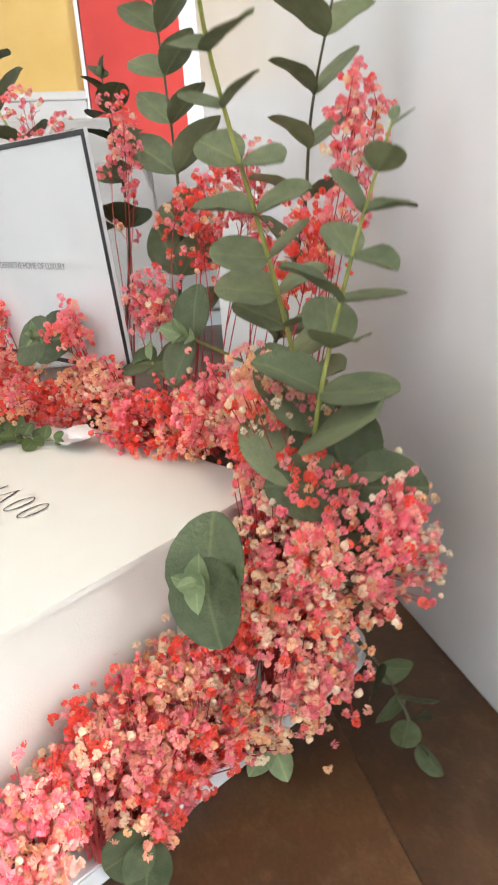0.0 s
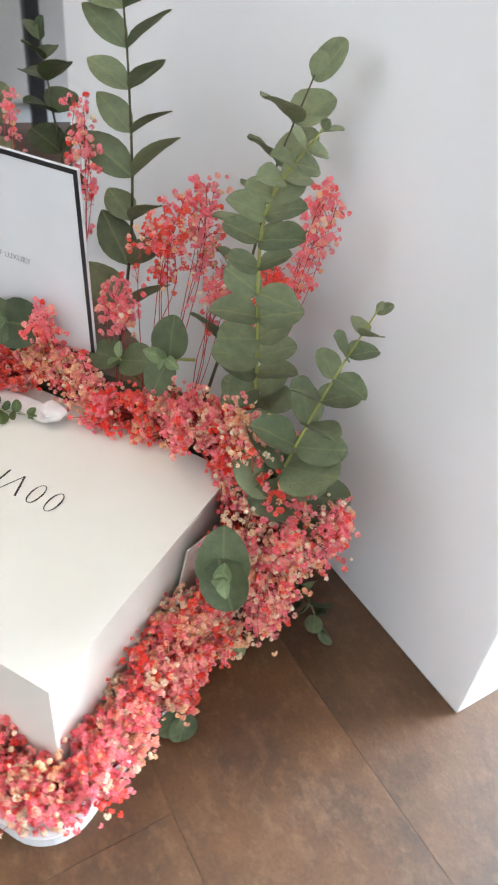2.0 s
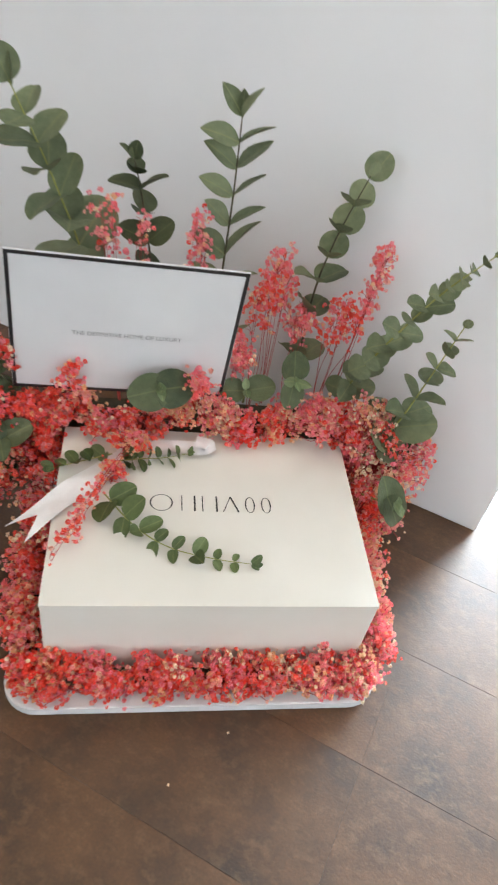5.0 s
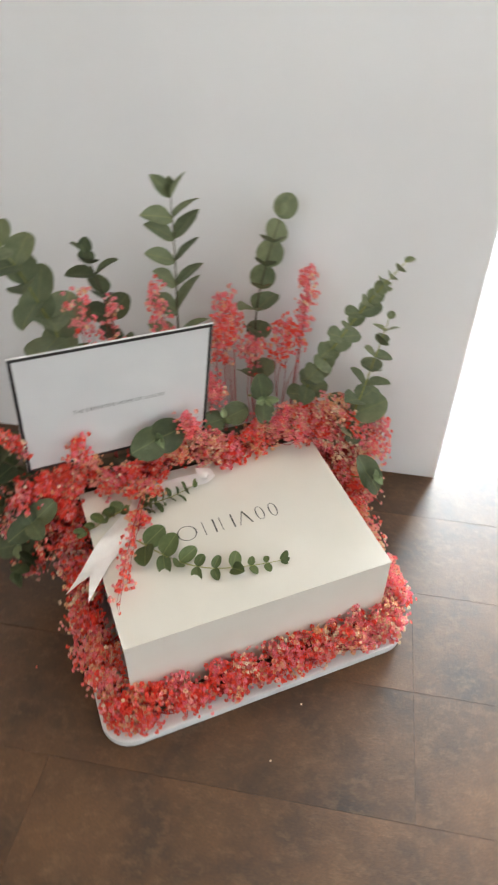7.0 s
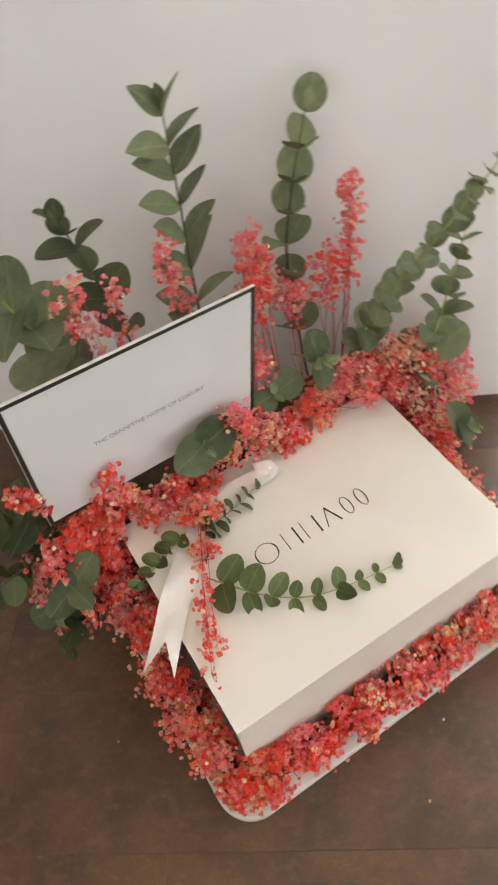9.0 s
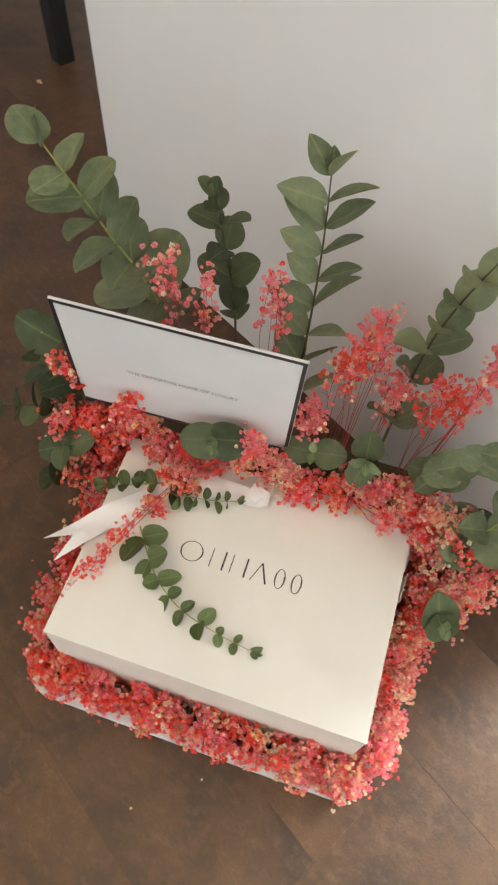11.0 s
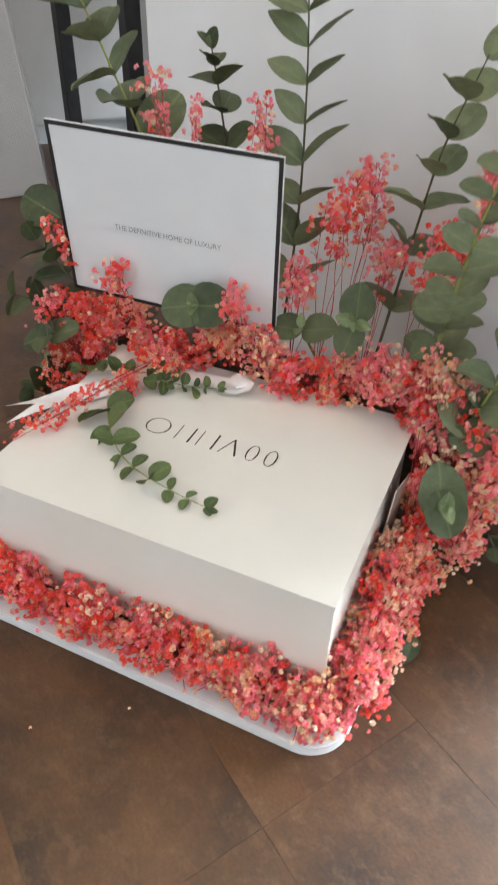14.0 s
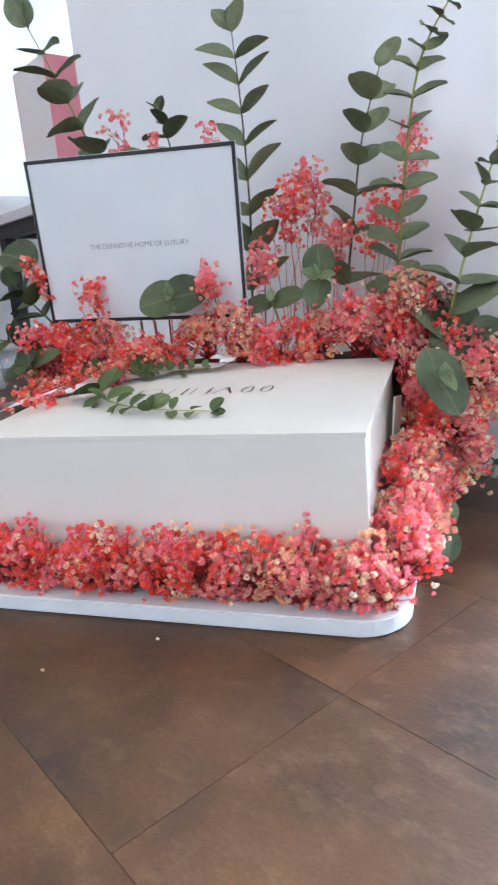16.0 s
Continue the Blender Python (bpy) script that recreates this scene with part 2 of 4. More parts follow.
# ---- builders ----
def mesh_of(name, bm, mat, smooth=False):
    me = bpy.data.meshes.new(name)
    bm.to_mesh(me)
    bm.free()
    me.materials.append(mat)
    if smooth:
        me.shade_smooth()
    return me


def part(name, bm, mat, parent=None, label="", smooth=False):
    ob = new(name, mesh_of(name, bm, mat, smooth))
    if parent is not None:
        ob.parent = parent
    return tagged(ob, label)


def raw(name, verts, faces, mat, parent=None, label="", smooth=False):
    me = bpy.data.meshes.new(name)
    me.from_pydata(verts, [], faces)
    me.materials.append(mat)
    if smooth:
        me.shade_smooth()
    ob = new(name, me)
    if parent is not None:
        ob.parent = parent
    return tagged(ob, label)


def thing(name, m, label, category, group="", kind=""):
    ob = new(name)
    ob.empty_display_size = 0.02
    ob.matrix_world = m
    return tagged(ob, label, category, group, kind)


def box_bm(x0, x1, y0, y1, z0, z1, bevel=0.0, bm=None, segments=2):
    out = bm or bmesh.new()
    made = bmesh.ops.create_cube(out, size=1.0, matrix=Matrix.LocRotScale(((x0 + x1) / 2, (y0 + y1) / 2, (z0 + z1) / 2), None, (x1 - x0, y1 - y0, z1 - z0)))
    if bevel:
        edges = {e for v in made["verts"] for e in v.link_edges}
        bmesh.ops.bevel(out, geom=list(edges), offset=bevel, segments=segments, affect="EDGES", profile=0.6)
    return out


def tube(points, radius, sides=6, tip=0.5):
    """A tapering tube along a line of points: vertices and faces."""
    pts = [Vector(p) for p in points]
    verts, faces = [], []
    for i, p in enumerate(pts):
        d = (pts[min(i + 1, len(pts) - 1)] - pts[max(i - 1, 0)]).normalized()
        side = d.orthogonal().normalized()
        other = d.cross(side)
        r = radius * (1 - (1 - tip) * i / max(1, len(pts) - 1))
        for k in range(sides):
            a = 2 * math.pi * k / sides
            verts.append(p + side * (r * math.cos(a)) + other * (r * math.sin(a)))
    for i in range(len(pts) - 1):
        for k in range(sides):
            faces.append((i * sides + k, i * sides + (k + 1) % sides, (i + 1) * sides + (k + 1) % sides, (i + 1) * sides + k))
    faces.append(tuple(range(sides))[::-1])
    faces.append(tuple((len(pts) - 1) * sides + k for k in range(sides)))
    return verts, faces


def join_raw(pieces):
    verts, faces = [], []
    for v, f in pieces:
        o = len(verts)
        verts += v
        faces += [tuple(i + o for i in q) for q in f]
    return verts, faces


def curve_points(ctrl, n):
    """Points evenly along a smooth line through the control points."""
    c = [Vector(p) for p in ctrl]
    c = [c[0] * 2 - c[1]] + c + [c[-1] * 2 - c[-2]]
    out = []
    for i in range(n):
        t = i / (n - 1) * (len(c) - 3)
        k = min(int(t), len(c) - 4)
        f = t - k
        p0, p1, p2, p3 = c[k:k + 4]
        out.append(0.5 * ((2 * p1) + (p2 - p0) * f + (2 * p0 - 5 * p1 + 4 * p2 - p3) * f * f + (3 * p1 - p0 - 3 * p2 + p3) * f ** 3))
    return out


# ---- the room ----
def wall_slab(name, a0, a1, b0, b1, z0, z1, mat, label, category="wall"):
    ob = part(name, box_bm(a0, a1, b0, b1, z0, z1), mat)
    ob.matrix_world = pose(0, 0, 0, 0, 0, TURN)
    return tagged(ob, label, category, kind="structure")


T = 0.15
# assumed room shell, its grey holds down the fill on floor and box
wall_slab("wall_left", LEFT_A - T, LEFT_A, FRONT_B - T, BACK_B + T, 0, CEILING_Z, M_wall, "unseen room wall in bounce-dimming grey")
wall_slab("wall_right", RIGHT_A, RIGHT_A + T, FRONT_B - T, -2.2, 0, CEILING_Z, M_wall, "unseen room wall in bounce-dimming grey")
wall_slab("wall_right_2", RIGHT_A, RIGHT_A + T, 0.0, BACK_B + T, 0, CEILING_Z, M_wall, "unseen room wall in bounce-dimming grey")
wall_slab("wall_right_3", RIGHT_A, RIGHT_A + T, -2.2, 0.0, 0, 0.4, M_wall, "bounce-dimming grey wall below an added window")
wall_slab("wall_right_4", RIGHT_A, RIGHT_A + T, -2.2, 0.0, 2.4, CEILING_Z, M_wall, "bounce-dimming grey wall over an added window")
wall_back = wall_slab("wall_back", LEFT_A, WINDOW_A0, BACK_B, BACK_B + T, 0, CEILING_Z, M_wall, "bounce-dimming grey wall beside the tall window")
wall_slab("wall_back_2", WINDOW_A0, WINDOW_A1, BACK_B, BACK_B + T, 2.45, CEILING_Z, M_wall, "bounce-dimming grey lintel over the tall window")
wall_slab("wall_back_3", WINDOW_A1, RIGHT_A, BACK_B, BACK_B + T, 0, CEILING_Z, M_wall, "bounce-dimming grey wall beside the tall window")
wall_slab("wall_front", LEFT_A, -2.5, FRONT_B - T, FRONT_B, 0, CEILING_Z, M_wall, "unseen room wall in bounce-dimming grey")
wall_slab("wall_front_2", 0.1, RIGHT_A, FRONT_B - T, FRONT_B, 0, CEILING_Z, M_wall, "unseen room wall in bounce-dimming grey")
wall_slab("wall_front_3", -2.5, 0.1, FRONT_B - T, FRONT_B, 0, 0.7, M_wall, "bounce-dimming grey wall below an added window")
wall_slab("wall_front_4", -2.5, 0.1, FRONT_B - T, FRONT_B, 2.3, CEILING_Z, M_wall, "bounce-dimming grey wall over an added window")
wall_slab("ceiling", LEFT_A - T, RIGHT_A + T, FRONT_B - T, BACK_B + T, CEILING_Z, CEILING_Z + T, M_ceiling, "flat unseen ceiling in bounce-dimming grey", "ceiling")


def window(name, a0, a1, b, z0, z1, panes, label, side=False):
    """A white framed window with separate glass panes."""
    win = thing(name, room_pose(b, a0, z0, 90) if side else room_pose(a0, b, z0), label, "window", kind="structure")
    w, h, f = a1 - a0, z1 - z0, 0.06
    bm = box_bm(0, w, 0.03, 0.09, 0, f, 0.006)
    box_bm(0, w, 0.03, 0.09, h - f, h, 0.006, bm)
    for k in range(panes + 1):
        x = k * (w - f) / panes
        box_bm(x, x + f, 0.032, 0.088, f, h - f, 0.006, bm)
    part("window_frame", bm, M_frame, win)
    for k in range(panes):
        x = k * (w - f) / panes
        p = part("pane", box_bm(x + f, x + (w - f) / panes, 0.055, 0.062, f, h - f), M_glass, win)
        p.visible_shadow = False
    return win


window("window_1", WINDOW_A0, WINDOW_A1, BACK_B, 0.0, 2.45, 2, "tall white framed window filled with bright daylight")
# the next two windows are made up to house the fill lamps
window("fill_window_side", -2.2, 0.0, RIGHT_A + T, 0.4, 2.4, 2, "added unseen white framed window for side fill light", True)
window("fill_window_front", -2.5, 0.1, FRONT_B - T, 0.7, 2.3, 2, "added unseen wide white framed window for front fill light")
# side and front sheets only glow behind the added windows
for nm, a_, b_, rz in (("backdrop_back", 0, BACK_B + 1.2, 0), ("fill_backdrop_side", RIGHT_A + 1.4, 0, 90), ("fill_backdrop_front", 0, FRONT_B - 1.2, 0)):
    bd = part(nm, box_bm(-4.5, 4.5, -0.02, 0.02, -0.5, 4.5), M_outside)
    bd.matrix_world = room_pose(a_, b_, 0, rz)
    tagged(bd, "glowing sheet as overexposed bright daylight outside a window", "backdrop", kind="structure")

lamp = thing("ceiling_light", room_pose(-0.3, -0.5, CEILING_Z), "square white ceiling panel light", "ceiling light")
part("frame", box_bm(-0.64, 0.64, -0.64, 0.64, -0.03, 0.0, 0.005), M_frame, lamp)
part("diffuser", box_bm(-0.6, 0.6, -0.6, 0.6, -0.036, -0.03), M_lamp, lamp, "glowing warm white diffuser")

# unseen depth behind the face is stretched to keep window light off the left
column = thing("column", room_pose(-0.621, 0.485), "wide white laminate column with glossy flat faces, lengthened behind to block daylight", "column", kind="structure")
part("column_body", box_bm(0, 0.989, 0, 1.90, 0, CEILING_Z, 0.0025), M_column, column)

# ---- white board, gift box ----
LID_X, LID_Y = 0.330, 0.228


def lid_z(y):
    return 0.1322 + 0.07 * y + 0.06 * y * y


board = new("presentation_board")
bm = bmesh.new()
bx0, bx1, by0, by1, br = -0.040, 0.357, -0.042, 0.305, 0.036
ring = []
for cx, cy, a0 in ((bx1 - br, by1 - br, 0), (bx0 + br, by1 - br, 90), (bx0 + br, by0 + br, 180), (bx1 - br, by0 + br, 270)):
    for k in range(9):
        a = radians(a0 + 90 * k / 8)
        ring.append((cx + br * math.cos(a), cy + br * math.sin(a)))
face = bm.faces.new([bm.verts.new((x, y, 0.0005)) for x, y in ring])
ext = bmesh.ops.extrude_face_region(bm, geom=[face])
bmesh.ops.translate(bm, verts=[v for v in ext["geom"] if isinstance(v, bmesh.types.BMVert)], vec=(0, 0, 0.0125))
bmesh.ops.recalc_face_normals(bm, faces=bm.faces)
rim = [e for e in bm.edges if abs(e.verts[0].co.z - e.verts[1].co.z) < 1e-5]
bmesh.ops.bevel(bm, geom=rim, offset=0.0012, segments=2, affect="EDGES")
board = part("presentation_board", bm, M_tray)
tagged(board, "white rounded foam board lying on the brown floor", "board")

gift = thing("gift_box", pose(0, 0, 0.013), "cream white magnetic gift box with a closed lid on flowers", "gift box")


def sheet(fn, nx, ny, thick):
    """A bent board: fn(s, t) gives its upper side."""
    verts, faces = [], []
    for side in (0, 1):
        for j in range(ny + 1):
            for i in range(nx + 1):
                p = Vector(fn(i / nx, j / ny))
                verts.append(p - Vector((0, 0, thick * side)))
    n = (nx + 1) * (ny + 1)
    idx = lambda i, j, s: s * n + j * (nx + 1) + i
    for j in range(ny):
        for i in range(nx):
            faces.append((idx(i, j, 0), idx(i + 1, j, 0), idx(i + 1, j + 1, 0), idx(i, j + 1, 0)))
            faces.append((idx(i, j, 1), idx(i, j + 1, 1), idx(i + 1, j + 1, 1), idx(i + 1, j, 1)))
    for i in range(nx):
        faces.append((idx(i, 0, 0), idx(i, 0, 1), idx(i + 1, 0, 1), idx(i + 1, 0, 0)))
        faces.append((idx(i, ny, 0), idx(i + 1, ny, 0), idx(i + 1, ny, 1), idx(i, ny, 1)))
    for j in range(ny):
        faces.append((idx(0, j, 0), idx(0, j + 1, 0), idx(0, j + 1, 1), idx(0, j, 1)))
        faces.append((idx(nx, j, 0), idx(nx, j, 1), idx(nx, j + 1, 1), idx(nx, j + 1, 0)))
    return verts, faces


ZB = 0.013
v, f = sheet(lambda s, t: (LID_X * s, -0.0026 + (LID_Y + 0.0026) * t, lid_z(LID_Y * t) - ZB + 0.0015 * math.sin(3.0 * s + 0.6) * t), 20, 18, 0.0035)
lid = raw("lid", v, f, M_box, gift, "cream lid bowed slightly upwards at the back")
part("front_flap", box_bm(0.0006, LID_X - 0.0006, -0.0022, 0.0012, 0.004, 0.1158, 0.0008), M_box, gift)
for x0, x1 in ((0.004, 0.008), (0.322, 0.3265)):
    verts, faces = [], []
    for k in range(13):
        y = 0.002 + 0.216 * k / 12
        for x, top in ((x0, 0), (x1, 0), (x1, 1), (x0, 1)):
            verts.append((x, y, (lid_z(y) - ZB - 0.0044) if top else 0.0))
    for k in range(12):
        faces += [(4 * k + i, 4 * k + (i + 1) % 4, 4 * k + 4 + (i + 1) % 4, 4 * k + 4 + i) for i in range(4)]
    faces += [(3, 2, 1, 0), (48, 49, 50, 51)]
    raw("side_wall", verts, faces, M_box, gift)
for y0, y1 in ((0.004, 0.008), (0.214, 0.218)):
    part("end_wall", box_bm(0.0081, 0.3219, y0, y1, 0.0, lid_z(y0) - ZB - 0.0046), M_box, gift)
tab = part("side_tab", box_bm(0, 0.0012, 0, 0.034, 0, 0.085, 0.0003), M_box, gift, "loose white paper side tab")
tab.matrix_local = pose(0.3285, 0.135, 0.030, -9, 3, -6)
part("base", box_bm(0.0121, 0.3179, 0.0081, 0.2139, 0.0, 0.004), M_box, gift)


# ---- plain printed marks on the lid: six thin shapes in a row ----
def flat_ring(cx, cy, rx, ry, wx, wy, z, n=40):
    verts, faces = [], []
    for k in range(n):
        a = 2 * math.pi * k / n
        for r1, r2 in ((rx, ry), (rx - wx * abs(math.cos(a)) - 0.0006, ry - wy * abs(math.sin(a)) - 0.0006)):
            x, y = cx + r1 * math.cos(a), cy + r2 * math.sin(a)
            verts.append((x, y, z(y)))
    for k in range(n):
        m = (k + 1) % n
        faces.append((2 * k, 2 * k + 1, 2 * m + 1, 2 * m))
    return verts, faces


def flat_bar(p, q, w, z, n=4):
    p, q = Vector((*p, 0)), Vector((*q, 0))
    d = (q - p).normalized()
    s_ = Vector((-d.y, d.x, 0)) * w / 2
    verts, faces = [], []
    for k in range(n + 1):
        c = p.lerp(q, k / n)
        for e in (c - s_, c + s_):
            verts.append((e.x, e.y, z(e.y)))
    for k in range(n):
        faces.append((2 * k, 2 * k + 2, 2 * k + 3, 2 * k + 1))
    return verts, faces


mark_z = lambda y: lid_z(y) - ZB + 0.0012
LY0, LY1 = 0.111, 0.132
pieces = [flat_ring(0.1115, 0.1215, 0.0125, 0.0112, 0.0011, 0.0002, mark_z)]
for x0, x1, lean in ((0.1335, 0.1475, 0.0), (0.156, 0.1715, 0.0), (0.181, 0.193, 0.006)):
    pieces += [flat_bar((x0 - lean * 0.4, LY0), (x0 + lean, LY1), 0.0010, mark_z), flat_bar((x1 + lean * 0.4, LY0), (x1 - lean, LY1), 0.0019, mark_z)]
for cx in (0.2085, 0.2265):
    pieces += [flat_ring(cx, 0.1215, 0.0056, 0.0108, 0.0009, 0.0002, mark_z, 26)]
for v, f in pieces:
    raw("printed_mark", v, f, M_ink, gift, "thin dark printed shape of the brand mark")

# ---- message card ----
CW, CH = 0.231, 0.171
card = new("message_card")
bl, brt, tl = Vector((-0.053, 0.226, 0.209)), Vector((0.178, 0.240, 0.199)), Vector((-0.044, 0.206, 0.379))
ex = (brt - bl).normalized()
ey = (tl - bl)
ey = (ey - ex * ey.dot(ex)).normalized()
ez = ex.cross(ey)
card.matrix_world = Matrix(((ex.x, ey.x, ez.x, bl.x), (ex.y, ey.y, ez.y, bl.y), (ex.z, ey.z, ez.z, bl.z), (0, 0, 0, 1)))
tagged(card, "white message card with thin black border upright in the flowers", "card")
part("card_board", box_bm(0, CW, 0, CH, -0.0028, 0, 0.0004), M_card, card)
bm = bmesh.new()
BW = 0.0042
for x0, x1, y0, y1 in ((0.0005, CW - 0.0005, 0.0005, BW), (0.0005, CW - 0.0005, CH - BW, CH - 0.0005), (0.0005, BW, BW, CH - BW), (CW - BW, CW - 0.0005, BW, CH - BW)):
    box_bm(x0, x1, y0, y1, 0.0001, 0.0005, 0, bm)
part("border", bm, M_border, card, "thin black printed border")


def words(name, body, size, m, mat, parent, stretch=1.0):
    cu = bpy.data.curves.new(name, "FONT")
    cu.body, cu.size, cu.align_x, cu.align_y, cu.extrude = body, size, "CENTER", "CENTER", 0.00005
    tmp = bpy.data.objects.new(name, cu)
    scene.collection.objects.link(tmp)
    me = bpy.data.meshes.new_from_object(tmp.evaluated_get(bpy.context.evaluated_depsgraph_get()))
    bpy.data.objects.remove(tmp)
    me.transform(Matrix.Diagonal((stretch, 1, 1, 1)))
    me.materials.clear()
    me.materials.append(mat)
    ob = new(name, me)
    ob.parent = parent
    ob.matrix_local = m
    return ob


bpy.context.view_layer.update()
words("lettering", "THE DEFINITIVE HOME OF LUXURY", 0.0074, pose(CW * 0.5 + 0.002, CH * 0.47, 0.0004), M_grey_ink, card, 0.96)


# ---- leaves ----
def leaf_mesh(name, ratio, mat, cup, curl, notch=0.0, seed=0, taper=0.5):
    rnd = random.Random(seed)
    verts, faces = [], []
    nl, nw = 10, 4
    wob = [rnd.uniform(-1, 1) for _ in range(4)]
    for i in range(nl + 1):
        s = (1 - math.cos(math.pi * i / nl)) / 2
        w = ratio / 2 * (max(0.0, 1 - (2 * s - 1) ** 2) ** taper) * (1.10 - 0.22 * s) if 0 < i < nl else ratio * (0.05 if i == 0 else notch)
        for j in range(nw + 1):
            u = j / nw * 2 - 1
            x = u * w * (1 + 0.05 * wob[j % 4] * math.sin(5 * s))
            z = cup * (abs(u) ** 1.6) * w * 1.1 - curl * s * s + 0.012 * wob[(i + j) % 4]
            verts.append((x, s, z))
    for i in range(nl):
        for j in range(nw):
            a = i * (nw + 1) + j
            faces.append((a, a + 1, a + nw + 2, a + nw + 1))
    n = len(verts)
    verts += [(x, y, z - 0.012) for x, y, z in verts]
    faces += [tuple(k + n for k in q[::-1]) for q in faces]
    me = bpy.data.meshes.new(name)
    me.from_pydata(verts, [], faces)
    me.materials.append(mat)
    me.shade_smooth()
    return me


ROUND = [leaf_mesh("leaf", 0.92, M_leaf, 0.22, 0.10, 0.05, 1), leaf_mesh("leaf", 0.84, M_leaf, 0.30, 0.20, 0.03, 2), leaf_mesh("leaf", 0.98, M_leaf, 0.12, -0.06, 0.06, 3)]
OVAL = [leaf_mesh("leaf", 0.60, M_leaf, 0.24, 0.12, 0.01, 4, 0.82), leaf_mesh("leaf", 0.57, M_leaf, 0.28, 0.18, 0.01, 5, 0.82), leaf_mesh("leaf", 0.64, M_leaf, 0.2, 0.05, 0.01, 6, 0.82)]
DARK = [leaf_mesh("leaf", 0.94, M_leaf_dark, 0.2, 0.10, 0.05, 9), leaf_mesh("leaf", 0.86, M_leaf_dark, 0.28, 0.18, 0.03, 10)]
FRESH = [leaf_mesh("leaf", 0.82, M_leaf_fresh, 0.25, 0.12, 0.03, 7), leaf_mesh("leaf", 0.72, M_leaf_fresh, 0.35, 0.2, 0.02, 8)]

TIP = [leaf_mesh("young_leaf", 0.62, M_leaf_pale, 0.35, 0.05, 0.01, 12, 0.8), leaf_mesh("young_leaf", 0.54, M_leaf_pale, 0.4, 0.12, 0.01, 13, 0.8)]


def put_leaf(parent, meshes, base, along, face, size, rnd, name="leaf"):
    """One leaf from base, pointing along, its upper side towards face."""
    y = Vector(along).normalized()
    z = Vector(face) - y * Vector(face).dot(y)
    z = z.normalized() if z.length > 1e-4 else y.orthogonal().normalized()
    x = y.cross(z)
    ob = new(name, rnd.choice(meshes))
    ob.parent = parent
    s_ = size
    ob.matrix_local = Matrix(((x.x * s_, y.x * s_, z.x * s_, base[0]), (x.y * s_, y.y * s_, z.y * s_, base[1]), (x.z * s_, y.z * s_, z.z * s_, base[2]), (0, 0, 0, 1)))
    return ob


def eucalyptus(ctrl, nodes, size0, size1, meshes, label, seed, start=0.12, spread=62, radius=0.0017, stem_mat=None, plane=None, twist=60, group="eucalyptus stems", tipsize=0.5, flat=None, tilt=None):
    """A eucalyptus branch: a thin stem with pairs of leaves that shrink to its tip."""
    rnd = random.Random(seed)
    base = Vector(ctrl[0])
    br_ = thing("eucalyptus_branch", Matrix.Translation(base), label, "eucalyptus branch", group)
    pts = [p - base for p in curve_points(ctrl, 26)]
    v_, f_ = tube(pts, radius, 6, 0.35)
    raw("stem", v_, f_, stem_mat or M_stem_dark, br_, smooth=True)
    phase = rnd.uniform(-15, 15)
    for k in range(nodes):
        t = start + (1 - start) * k / (nodes - 1) * 0.985
        i = min(int(t * 25), 24)
        p = pts[i].lerp(pts[i + 1], t * 25 - i)
        d = (pts[i + 1] - pts[i]).normalized()
        side = Vector(plane) if plane else Vector((1, 0, 0))
        side = (side - d * side.dot(d)).normalized()
        other = d.cross(side)
        a = radians(phase + twist * (k % 2) + rnd.uniform(-22, 22))
        out = side * math.cos(a) + other * math.sin(a)
        size = (size0 + (size1 - size0) * (k / (nodes - 1)) ** 1.3) * rnd.uniform(0.88, 1.12)
        op = spread if k < nodes - 1 else 30
        for sg in (1, -1):
            if k == nodes - 1 and sg == -1 and rnd.random() < 0.4:
                continue
            sp = radians(op + rnd.uniform(-14, 14))
            way = d * math.cos(sp) + out * (sg * math.sin(sp))
            if flat:
                put_leaf(br_, meshes, p + Vector((0, 0, 0.001 * sg)), way + Vector((0, 0, rnd.uniform(0.0, 1.1))), Vector(flat) + Vector((rnd.uniform(-.6, .6), rnd.uniform(-.6, .4), 0)), size * rnd.uniform(0.7, 1.2), rnd)
                continue
            if tilt:
                face = d + Vector(tilt[0 if sg > 0 else 1]) + Vector((rnd.uniform(-.25, .25), rnd.uniform(-.25, .25), rnd.uniform(0, .2)))
                put_leaf(br_, meshes, p, way, face, size * rnd.uniform(0.9, 1.1), rnd)
                continue
            put_leaf(br_, meshes, p, way, d * 1.0 + Vector((rnd.uniform(-.5, .5), rnd.uniform(-.5, .2), rnd.uniform(-.1, .3))), size * rnd.uniform(0.9, 1.1), rnd)
    put_leaf(br_, meshes, pts[-1], pts[-1] - pts[-3], Vector((0.3, -1, 0.3)), size1 * tipsize, rnd)
    return br_


